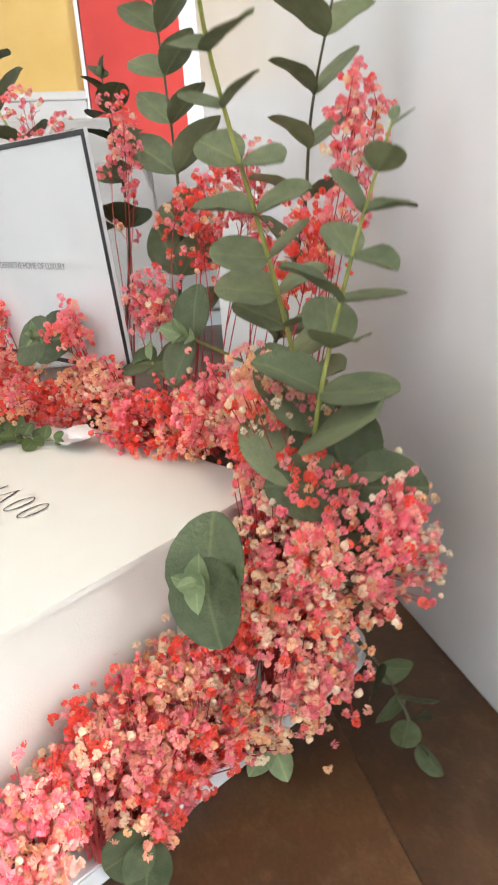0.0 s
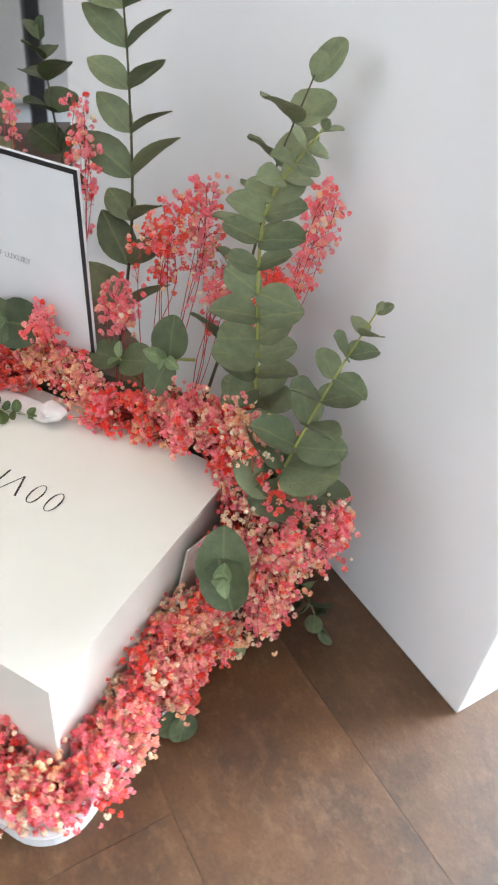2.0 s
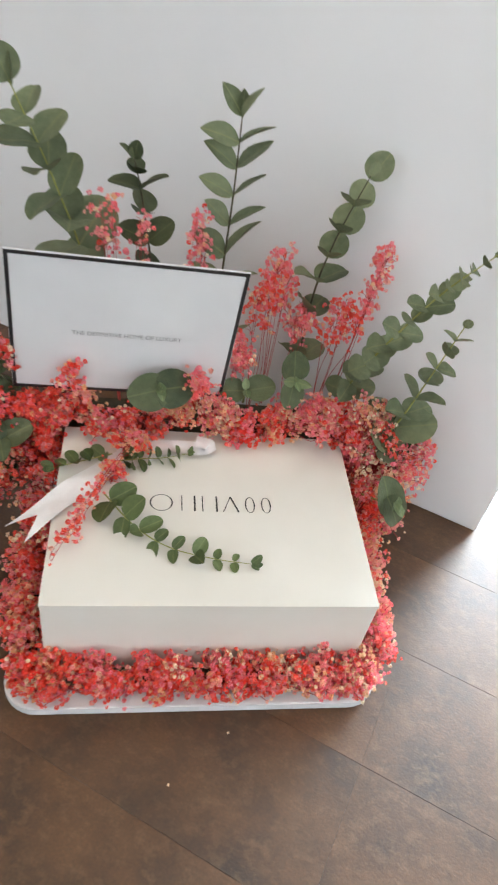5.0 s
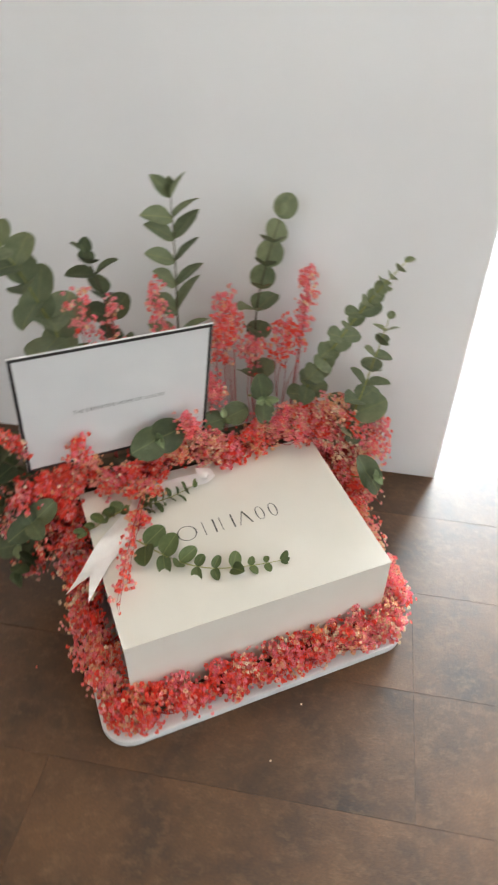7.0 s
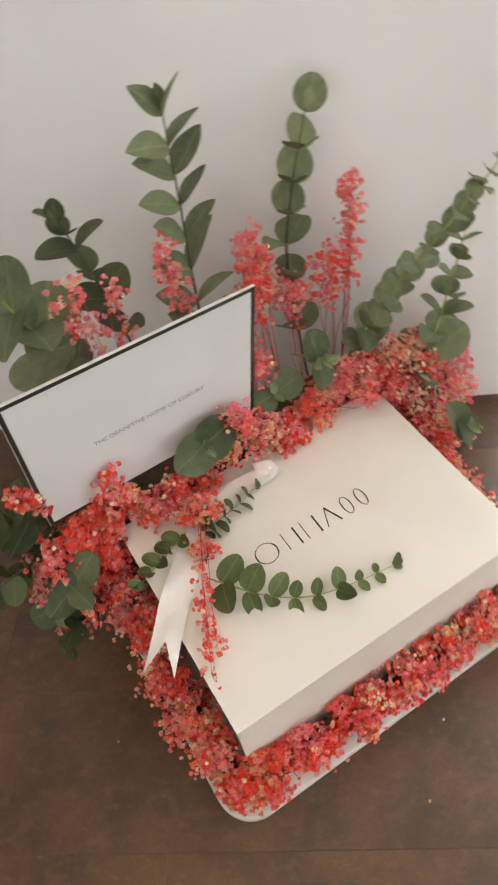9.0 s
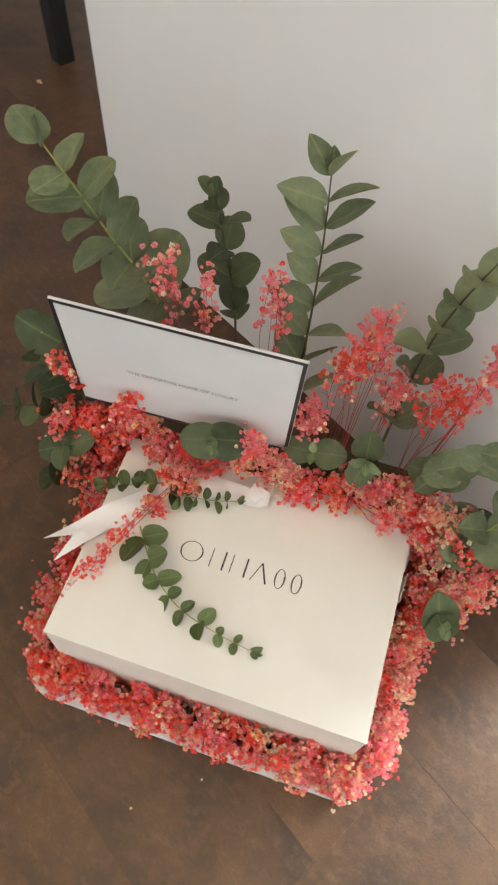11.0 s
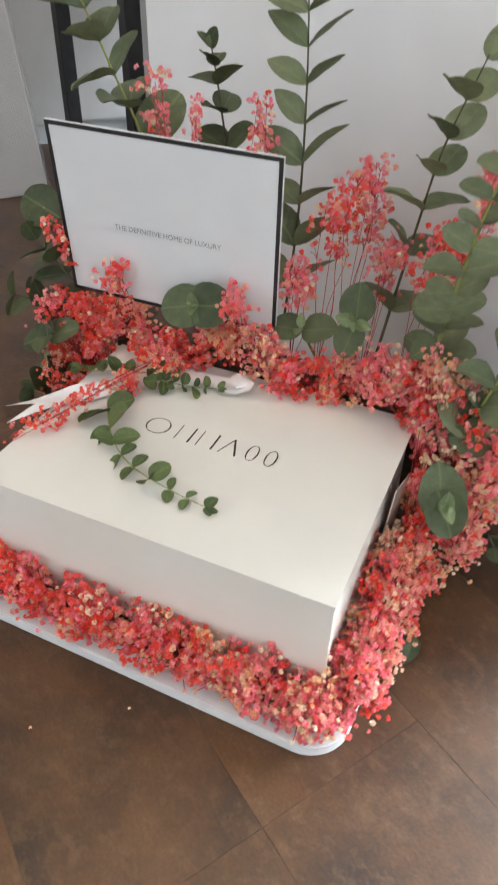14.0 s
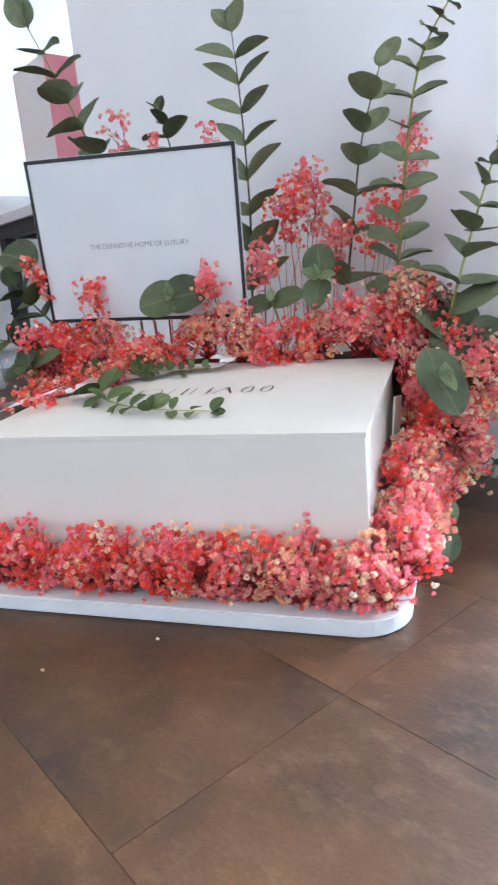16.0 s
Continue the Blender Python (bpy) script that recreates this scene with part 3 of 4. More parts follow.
# ---- blossoms ----
def blossom_shapes():
    shapes = []
    rnd = random.Random(11)
    for kind in range(4):
        verts, faces = [], []
        count = 12 + kind
        for k in range(count):
            up = 1 - 1.5 * (k + 0.5) / count
            a = k * 2.39996 + kind + rnd.uniform(-0.3, 0.3)
            d = Vector((math.cos(a) * math.sqrt(1 - up * up), math.sin(a) * math.sqrt(1 - up * up), up))
            side = (d.orthogonal() @ Matrix.Rotation(rnd.uniform(0, 6.28), 3, d)).normalized()
            lift = d.cross(side)
            r = rnd.uniform(0.84, 1.08)
            w = rnd.uniform(0.40, 0.54)
            o = len(verts)
            for along, across, bend in ((0.18, 0.0, 0.0), (0.68, -w, 0.10), (0.98, -w * 0.62, 0.30), (0.90, 0.0, 0.10), (1.0, w * 0.62, 0.26), (0.66, w, 0.06)):
                p = d * (along * r) + side * across + lift * bend * 0.6 + Vector((0, 0, 0.25))
                verts.append(tuple(p))
            faces += [(o, o + 1, o + 3), (o + 1, o + 2, o + 3), (o, o + 3, o + 5), (o + 3, o + 4, o + 5)]
        shapes.append((np.array(verts), faces))
    bm_ = bmesh.new()
    bmesh.ops.create_icosphere(bm_, subdivisions=2, radius=0.72)
    for q in bm_.verts:
        q.co *= 1 + 0.16 * math.sin(q.co.x * 9 + 1) * math.sin(q.co.y * 8) + 0.08 * math.sin(q.co.z * 13)
        q.co.z = q.co.z * 0.95 + 0.3
    bm_.verts.index_update()
    shapes.append((np.array([tuple(q.co) for q in bm_.verts]), [tuple(q.index for q in fc.verts) for fc in bm_.faces]))
    bm_.free()
    return shapes


SHAPES = blossom_shapes()


SINGLE = {}


def single_blossom(place, parent, rnd):
    """One blossom as an object of its own; alike blossoms share their mesh."""
    c, way, r, tone = place
    bud = rnd.random() < (0.36 if tone > 0.8 else 0.10)
    kind, step = (4 if bud else rnd.randrange(4)), round(tone * 14)
    if (kind, step) not in SINGLE:
        arr, fcs = SHAPES[kind]
        me = bpy.data.meshes.new("blossom")
        me.from_pydata(arr.tolist(), [], fcs)
        at = me.attributes.new("tone", "FLOAT", "POINT")
        at.data.foreach_set("value", np.full(len(arr), step / 14, dtype=np.float32))
        me.materials.append(M_blossom)
        SINGLE[kind, step] = me
    ob = new("blossom", SINGLE[kind, step])
    ob.parent = parent
    z = Vector(way).normalized()
    ob.matrix_local = Matrix.Translation(c) @ z.to_track_quat("Z", "Y").to_matrix().to_4x4() @ Matrix.Rotation(rnd.uniform(0, 6.28), 4, "Z") @ Matrix.Scale(r, 4)


def blossoms(name, places, parent, label="", singles=0):
    """places: rows of centre, outward way, radius, tone. The first ones are single objects, the rest one mesh."""
    srnd = random.Random(len(places))
    for place in places[:singles]:
        single_blossom(place, parent, srnd)
    places = places[singles:]
    if not places:
        return None
    verts, faces, tones = [], [], []
    rnd = random.Random(len(places) * 7 + 3)
    o = 0
    for c, way, r, tone in places:
        bud = rnd.random() < (0.36 if tone > 0.8 else 0.10)
        arr, fcs = SHAPES[4] if bud else SHAPES[rnd.randrange(4)]
        z = Vector(way).normalized()
        x = z.orthogonal().normalized()
        ang = rnd.uniform(0, 6.28)
        x = x * math.cos(ang) + z.cross(x) * math.sin(ang)
        y = z.cross(x)
        rot = np.array((tuple(x), tuple(y), tuple(z)))
        verts.append(arr @ rot * r + np.array(tuple(c)))
        faces += [tuple(i + o for i in q) for q in fcs]
        tones += [tone] * len(arr)
        o += len(arr)
    me = bpy.data.meshes.new(name)
    me.from_pydata(np.concatenate(verts).tolist(), [], faces)
    at = me.attributes.new("tone", "FLOAT", "POINT")
    at.data.foreach_set("value", np.array(tones, dtype=np.float32))
    me.materials.append(M_blossom)
    ob = new(name, me)
    ob.parent = parent
    return tagged(ob, label, kind="stuff")


def tone_of(rnd, mix):
    """mix: shares of red, pink, salmon, peach; the rest is cream."""
    q, acc = rnd.random(), 0
    for share, lo, hi in zip(mix, (0.02, 0.34, 0.52, 0.68), (0.34, 0.52, 0.68, 0.84)):
        acc += share
        if q < acc:
            return rnd.uniform(lo, hi)
    return rnd.uniform(0.86, 1.0)


CORAL = (0.48, 0.24, 0.14, 0.08)
MIXED = (0.13, 0.28, 0.27, 0.13)
PALE = (0.04, 0.25, 0.31, 0.12)
ROSY = (0.06, 0.54, 0.30, 0.03)
CANDY = (0.04, 0.50, 0.22, 0.04)
PEACHY = (0.36, 0.12, 0.20, 0.22)


def bunch(centre, radii, n, mix, label, seed, root=None, size=0.0030, fill=0.42, singles=0):
    """A dense cushion of blossoms on short stems."""
    rnd = random.Random(seed)
    n = int(n * 1.6)
    c = Vector(centre)
    root = Vector(root) if root else Vector((c.x, c.y, c.z - radii[2]))
    ob = thing("blossom_bunch", Matrix.Translation(root), label, "flower bunch", "baby's breath bunches")
    lumps = []
    for _ in range(17):
        d = Vector((rnd.gauss(0, 1), rnd.gauss(0, 1), rnd.gauss(0.25, 1))).normalized() * rnd.uniform(0.35, 0.80)
        lumps.append((Vector((d.x * radii[0], d.y * radii[1], d.z * radii[2])), rnd.uniform(0.20, 0.36), tone_of(rnd, mix)))
    spread = (radii[0] * radii[1] * radii[2]) ** (1 / 3)
    places, stems = [], []
    for k in range(n):
        lump, lr, shift = rnd.choice(lumps)
        d = Vector((rnd.gauss(0, 1), rnd.gauss(0, 1), rnd.gauss(0.15, 1))).normalized()
        p = lump + d * (rnd.uniform(fill, 1.0) * lr * spread * (1.25 if k % 8 else 2.2))
        q = c - root + p
        if q.z + root.z < 0.018:
            q.z = 0.018 - root.z + rnd.uniform(0, 0.01)
        tone = min(1.0, max(0.0, shift + rnd.uniform(-0.09, 0.09))) if rnd.random() < 0.6 else tone_of(rnd, mix)
        places.append((q, d + p.normalized() * 0.8 + Vector((0, -0.15, 0.25)), size * rnd.uniform(0.60, 1.08), tone))
        if k % 6 == 0:
            stems.append(tube([Vector((rnd.uniform(-.3, .3) * radii[0], rnd.uniform(-.3, .3) * radii[1], 0.0)), (c - root) * 0.5 + p * 0.45, q], 0.0006, 3, 0.6))
    blossoms("blossoms", places, ob, "", singles)
    v_, f_ = join_raw(stems)
    tagged(raw("stalk_tangle", v_, f_, M_stem_red, ob), kind="stuff")
    return ob


def spray(base, top, width, n, mix, label, seed, twigs=5, size=0.0030, low=0.48):
    """A loose upright spray: forking thin red stems with blossoms at their ends."""
    rnd = random.Random(seed)
    base, top = Vector(base), Vector(top)
    ob = thing("blossom_spray", Matrix.Translation(base), label, "flower spray", "baby's breath sprays")
    axis = top - base
    length = axis.length
    ax = axis.normalized()
    s1 = ax.orthogonal().normalized()
    s2 = ax.cross(s1)
    stems, places = [], []
    for k in range(twigs):
        a = rnd.uniform(0, 6.28)
        off = (s1 * math.cos(a) + s2 * math.sin(a)) * width * rnd.uniform(0.2, 1.0)
        end = axis * (rnd.uniform(0.82, 1.0) if k else 1.0) + off * (0.7 if k else 0.1)
        line = curve_points([Vector((0, 0, 0)) + off * 0.12, axis * 0.34 + off * rnd.uniform(0.1, 0.7), axis * 0.66 + off * rnd.uniform(0.3, 1.0), end], 10)
        stems.append(tube(line, 0.00048, 4, 0.5))
        per = max(2, int(n * 0.68) // twigs)
        for j in range(per):
            t = low + (1 - low) * math.sqrt(rnd.random())
            i = min(int(t * 9), 8)
            p = line[i].lerp(line[i + 1], t * 9 - i)
            b = rnd.uniform(0, 6.28)
            out = (s1 * math.cos(b) + s2 * math.sin(b)) * width * rnd.uniform(0.12, 0.55) + ax * width * rnd.uniform(0.1, 0.55)
            q = p + out
            if j % 2 == 0:
                stems.append(tube([p, p + out * 0.5 + ax * 0.002, q], 0.00035, 3, 0.7))
            for _ in range(rnd.choice((1, 2, 3, 4))):
                w = Vector((rnd.gauss(0, 1), rnd.gauss(0, 1), rnd.gauss(0.3, 1)))
                places.append((q + w * 0.0032, w + ax, size * rnd.uniform(0.65, 1.15), tone_of(rnd, mix)))
    blossoms("blossoms", places, ob, "", 300)
    v_, f_ = join_raw(stems)
    tagged(raw("stalk_tangle", v_, f_, M_stem_red, ob), kind="stuff")
    return ob


# dark foam that holds the flowers
def foam(name, x0, x1, y0, y1, z0, z1):
    bm_ = box_bm(x0, x1, y0, y1, z0, z1, 0.008, None, 3)
    bmesh.ops.subdivide_edges(bm_, edges=bm_.edges[:], cuts=2, use_grid_fill=True)
    for q in bm_.verts:
        if q.co.z > z0 + 0.01:
            q.co += Vector((noise.noise(q.co * 60), noise.noise(q.co * 70 + Vector((3, 1, 2))), noise.noise(q.co * 50))) * 0.003
    ob = part(name, bm_, M_foam, smooth=True)
    return tagged(ob, "dark green floral foam strip under the flowers", "floral foam", "floral foam strips")


foam("floral_foam", -0.016, 0.340, 0.238, 0.292, 0.0135, 0.152)
foam("floral_foam", -0.030, -0.010, -0.020, 0.222, 0.0135, 0.042)
foam("floral_foam", -0.004, 0.336, -0.022, -0.005, 0.0135, 0.030)

RED_BUNCH = "coral red baby's breath packed against the box"
PALE_BUNCH = "pink and cream baby's breath packed at the box corner"
seed = 100
# front row
for k, x in enumerate(np.linspace(-0.004, 0.318, 10)):
    seed += 1
    mix = PEACHY if k == 0 else (CORAL if k < 7 else (CANDY if k > 7 else MIXED))
    bunch((x, -0.021 if k else -0.017, 0.034), (0.040 if k else 0.034, 0.030 if k else 0.027, 0.034), 330, mix, RED_BUNCH, seed, (x, -0.018, 0.0132), singles=300 if k > 6 else 0)
bunch((0.332, -0.013, 0.036), (0.029, 0.029, 0.034), 280, CANDY, PALE_BUNCH, 140, (0.340, -0.016, 0.0132), 0.0030, 0.42, 300)
bunch((-0.022, -0.010, 0.032), (0.024, 0.025, 0.028), 230, PEACHY, RED_BUNCH, 141, (-0.022, -0.012, 0.0132))
# right side
for k, (y, z, r, mix) in enumerate(((0.012, 0.044, 0.036, CANDY), (0.042, 0.050, 0.038, PALE), (0.072, 0.058, 0.040, MIXED), (0.102, 0.066, 0.042, MIXED), (0.135, 0.078, 0.046, MIXED))):
    bunch((0.351, y, z - 0.004), (0.030, 0.034, r), 300, mix, PALE_BUNCH if k < 3 else RED_BUNCH, 150 + k, (0.348, y, 0.0132), 0.0029, 0.42, 300)
for k, (x, y, z) in enumerate(((0.360, 0.085, 0.034), (0.364, 0.120, 0.038), (0.374, 0.150, 0.046))):
    bunch((x, y, z), (0.028, 0.032, 0.026), 200, (MIXED, CORAL, PALE)[k], PALE_BUNCH, 160 + k, (0.350, y, 0.0132), 0.0029)
bunch((0.354, 0.165, 0.100), (0.026, 0.034, 0.044), 260, CORAL, RED_BUNCH, 165, (0.345, 0.17, 0.0132))
bunch((0.352, 0.196, 0.140), (0.024, 0.030, 0.044), 240, MIXED, RED_BUNCH, 166, (0.345, 0.20, 0.0132))
bunch((0.350, 0.100, 0.050), (0.018, 0.04, 0.04), 160, CORAL, RED_BUNCH, 167, (0.345, 0.10, 0.0132))
# left side
for k, y in enumerate(np.linspace(0.014, 0.19, 6)):
    bunch((-0.024, y, 0.046 + 0.03 * (y / 0.19)), (0.034 if k else 0.027, 0.036 if k else 0.030, 0.040 + 0.02 * (y / 0.19)), 270, CORAL if k > 1 else PEACHY, RED_BUNCH, 170 + k, (-0.022, y, 0.0132))
# back row before the card
for k, x in enumerate(np.linspace(-0.035, 0.335, 10)):
    mix = (CORAL, PEACHY, MIXED)[k % 3]
    bunch((x, 0.224 + 0.006 * math.sin(k * 2), 0.176 + 0.010 * math.sin(k * 1.7)), (0.036, 0.025, 0.038), 270, mix, "coral and peach baby's breath along the back of the box", 190 + k, (x, 0.248, 0.15))
# back right corner
for k, (c, r, n, mix) in enumerate((((0.352, 0.212, 0.205), (0.034, 0.032, 0.044), 300, PALE), ((0.306, 0.226, 0.196), (0.036, 0.028, 0.036), 260, MIXED), ((0.385, 0.165, 0.098), (0.036, 0.040, 0.048), 330, PALE),
                                    ((0.402, 0.190, 0.125), (0.040, 0.040, 0.050), 360, PALE), ((0.416, 0.226, 0.125), (0.032, 0.034, 0.048), 300, MIXED), ((0.372, 0.215, 0.160), (0.034, 0.034, 0.044), 260, MIXED), ((0.400, 0.180, 0.066), (0.030, 0.030, 0.030), 220, PALE))):
    bunch(c, r, int(n * 0.85), mix, "large pink and cream baby's breath bunch beside the column", 220 + k, (0.352, 0.235, 0.10), 0.0030, 0.5)
# back left corner
for k, (c, r, n, mix) in enumerate((((-0.066, 0.208, 0.185), (0.034, 0.032, 0.030), 150, CORAL), ((-0.078, 0.216, 0.085), (0.034, 0.032, 0.036), 170, CORAL), ((-0.054, 0.190, 0.130), (0.032, 0.032, 0.032), 150, PEACHY), ((-0.086, 0.226, 0.140), (0.028, 0.028, 0.032), 110, PEACHY), ((-0.022, 0.214, 0.140), (0.028, 0.030, 0.040), 240, CORAL), ((-0.024, 0.232, 0.100), (0.03, 0.03, 0.05), 240, CORAL))):
    bunch(c, r, n, mix, "coral baby's breath bunch spilling past the card", 240 + k, (-0.026, 0.235, 0.08), 0.003, 0.5)

# loose sprays
SP = "loose upright spray of small coral pink blossoms on red stems"
for k, (b_, t_, w, n, mix) in enumerate((
        ((0.318, 0.275, 0.17), (0.347, 0.302, 0.366), 0.022, 120, ROSY), ((0.300, 0.270, 0.17), (0.318, 0.298, 0.300), 0.028, 130, CORAL),
        ((0.232, 0.270, 0.17), (0.236, 0.316, 0.350), 0.026, 140, ROSY), ((0.215, 0.262, 0.17), (0.216, 0.284, 0.330), 0.020, 120, CORAL),
        ((0.262, 0.270, 0.17), (0.272, 0.300, 0.285), 0.030, 110, ROSY), ((0.190, 0.255, 0.17), (0.198, 0.250, 0.262), 0.020, 90, ROSY),
        ((0.140, 0.262, 0.17), (0.134, 0.284, 0.402), 0.016, 70, ROSY), ((0.060, 0.262, 0.17), (0.048, 0.262, 0.412), 0.022, 60, ROSY),
        ((0.075, 0.262, 0.17), (0.076, 0.268, 0.392), 0.014, 40, ROSY),
        ((-0.02, 0.245, 0.16), (-0.068, 0.212, 0.275), 0.018, 70, CORAL), ((0.155, 0.232, 0.17), (0.152, 0.212, 0.248), 0.022, 80, ROSY),
        ((0.02, 0.236, 0.17), (0.010, 0.208, 0.245), 0.022, 70, CORAL), ((0.395, 0.225, 0.12), (0.432, 0.205, 0.170), 0.022, 60, ROSY),
        ((0.250, 0.225, 0.17), (0.300, 0.196, 0.192), 0.016, 40, ROSY))):
    spray(b_, t_, w, n, mix, SP, 300 + k)
spray((0.085, 0.200, 0.178), (0.008, 0.040, lid_z(0.04) + 0.008), 0.013, 70, CORAL, "coral blossom twig lying across the box lid", 330, 4, 0.0028, 0.3)
bunch((0.076, 0.186, 0.172), (0.026, 0.024, 0.016), 150, PEACHY, "peach blossom cluster lying on the box lid", 331, (0.08, 0.19, lid_z(0.19) + 0.001), 0.0028)
bunch((0.058, 0.150, 0.160), (0.020, 0.022, 0.012), 90, CORAL, "coral blossom cluster lying on the box lid", 332, (0.06, 0.15, lid_z(0.15) + 0.001), 0.0026)

# ---- eucalyptus ----
E_OVAL = "tall eucalyptus stem with paired oval grey green leaves"
E_ROUND = "eucalyptus stem with stacked round grey green leaves"
eucalyptus([(0.166, 0.285, 0.17), (0.168, 0.308, 0.30), (0.169, 0.306, 0.41), (0.167, 0.300, 0.492)], 9, 0.049, 0.034, OVAL, E_OVAL, 1, 0.14, 50, plane=(1, 0.1, 0), twist=14, tilt=((0, 0.25, 0), (0, -0.8, 0)), tipsize=0.6)
eucalyptus([(0.105, 0.275, 0.17), (0.092, 0.312, 0.30), (0.077, 0.318, 0.39), (0.067, 0.321, 0.432)], 6, 0.040, 0.020, DARK, "short eucalyptus stem with heart shaped leaves behind the card", 2, 0.36, 56, plane=(0.15, 1, 0), twist=90)
eucalyptus([(0.270, 0.275, 0.17), (0.281, 0.320, 0.29), (0.293, 0.323, 0.368), (0.315, 0.326, 0.440)], 7, 0.042, 0.032, ROUND, E_ROUND, 3, 0.14, 50, plane=(0.78, 0.63, 0), twist=12, tilt=((0, -0.15, 0), (0, 0, 0)))
eucalyptus([(0.325, 0.272, 0.17), (0.338, 0.230, 0.27), (0.359, 0.172, 0.385), (0.392, 0.156, 0.440)], 15, 0.037, 0.012, ROUND, "long eucalyptus stem with crowded round leaves leaning out", 4, 0.12, 68, stem_mat=M_stem_light, plane=(0.85, 0.5, 0), twist=18, tilt=((0, 0, 0), (0, -0.2, 0)))
eucalyptus([(0.362, 0.225, 0.12), (0.384, 0.205, 0.20), (0.405, 0.207, 0.275), (0.424, 0.214, 0.334)], 10, 0.047, 0.012, ROUND, "eucalyptus stem with large round leaves and a yellow green stalk", 5, 0.12, 64, stem_mat=M_stem_light, plane=(1, -0.5, 0), twist=70)
eucalyptus([(0.030, 0.285, 0.17), (0.022, 0.282, 0.32), (-0.002, 0.252, 0.425), (-0.031, 0.232, 0.510)], 9, 0.052, 0.028, ROUND, "tall eucalyptus stem with broad round leaves behind the card", 6, 0.25, 62, stem_mat=M_stem_light, plane=(0.8, 0.6, 0), twist=45, tipsize=1.1)
eucalyptus([(-0.02, 0.24, 0.14), (-0.07, 0.222, 0.180), (-0.11, 0.205, 0.195), (-0.15, 0.190, 0.200)], 7, 0.036, 0.016, DARK, "eucalyptus sprig reaching out past the board", 7, 0.2, 60, plane=(0, 0, 1), twist=60)
eucalyptus([(-0.02, 0.25, 0.16), (-0.07, 0.235, 0.22), (-0.095, 0.225, 0.255)], 5, 0.040, 0.022, DARK, "short eucalyptus sprig beside the card", 8, 0.3, 62, plane=(1, 0, 0.4), twist=60)
eucalyptus([(-0.03, 0.22, 0.11), (-0.068, 0.195, 0.115), (-0.092, 0.175, 0.095)], 5, 0.038, 0.022, DARK, "eucalyptus sprig hanging low beside the board", 9, 0.3, 60, plane=(0, 1, 0), twist=60)
eucalyptus([(0.370, 0.225, 0.08), (0.415, 0.222, 0.052), (0.436, 0.218, 0.022)], 4, 0.024, 0.018, DARK, "low eucalyptus sprig touching the floor by the column", 10, 0.4, 60, plane=(0, 1, 0), twist=60)
FRESH_L = "fresh green eucalyptus sprig lying on the box lid"
eucalyptus([(0.050, 0.128, lid_z(0.128) + 0.006), (0.084, 0.085, lid_z(0.085) + 0.007), (0.120, 0.060, lid_z(0.06) + 0.006), (0.165, 0.048, lid_z(0.048) + 0.005), (0.205, 0.042, lid_z(0.042) + 0.005)], 9, 0.029, 0.012, FRESH, FRESH_L, 11, 0.06, 66, flat=(0, -0.25, 1), radius=0.0009, stem_mat=M_stem_light, plane=(0.6, 0.8, 0.1), twist=24, group="lid sprigs", tipsize=0.8)
eucalyptus([(0.064, 0.172, lid_z(0.172) + 0.008), (0.085, 0.174, lid_z(0.174) + 0.010), (0.112, 0.179, lid_z(0.179) + 0.008), (0.142, 0.187, lid_z(0.187) + 0.008)], 8, 0.019, 0.009, FRESH, FRESH_L, 12, 0.1, 76, flat=(0.9, -0.3, 0.5), radius=0.0008, stem_mat=M_stem_light, plane=(0, 1, 0.5), twist=20, group="lid sprigs", tipsize=0.8)
eucalyptus([(0.056, 0.182, lid_z(0.182) + 0.008), (0.035, 0.174, lid_z(0.174) + 0.008), (0.012, 0.164, lid_z(0.164) + 0.009), (-0.006, 0.158, lid_z(0.158) + 0.008)], 5, 0.020, 0.013, FRESH, FRESH_L, 13, 0.15, 70, flat=(0, -0.25, 1), radius=0.0008, stem_mat=M_stem_light, plane=(0.4, -0.8, 0.3), twist=25, group="lid sprigs", tipsize=0.8)


def rosette(centre, facing, up, sizes, meshes, label, seed, sides=(0, 180), back=0.0):
    """Leaf tip seen end on: big leaves outside, small ones within."""
    rnd = random.Random(seed)
    c, n_, u_ = Vector(centre), Vector(facing).normalized(), Vector(up)
    u_ = (u_ - n_ * u_.dot(n_)).normalized()
    w = n_.cross(u_)
    ob = thing("eucalyptus_tip", Matrix.Translation(c - n_ * 0.05), label, "eucalyptus tip", "eucalyptus tips")
    v_, f_ = tube([(0, 0, 0), n_ * 0.03, n_ * 0.052], 0.0015, 6, 0.6)
    raw("stem", v_, f_, M_stem_light, ob)
    for k, (size, lean, turn) in enumerate(sizes):
        for sg in sides:
            a = radians(turn + sg + rnd.uniform(-8, 8))
            out = u_ * math.cos(a) + w * math.sin(a)
            l = radians(lean)
            put_leaf(ob, TIP if size < 0.025 else meshes, n_ * (0.05 + 0.004 * k) - out * (size * back), out * math.cos(l) + n_ * math.sin(l), n_ * math.cos(l) - out * math.sin(l), size * rnd.uniform(0.94, 1.06), rnd)
    return ob


rosette((0.374, 0.134, 0.138), (0.35, -0.8, 0.5), (-0.1, 0.2, 1), ((0.046, 8, 10), (0.043, 5, -160), (0.022, 30, -10), (0.022, 25, -165), (0.015, 45, 80), (0.010, 60, 120)), DARK, "pair of large eucalyptus leaves around a small green tip", 21, (0,), 0.28)
rosette((0.105, 0.212, 0.226), (0.1, -0.85, 0.5), (0, 0, 1), ((0.048, 6, 95), (0.018, 45, 10), (0.013, 65, 100)), DARK, "round eucalyptus leaves around a green tip before the card", 22, (0, 180), 0.2)
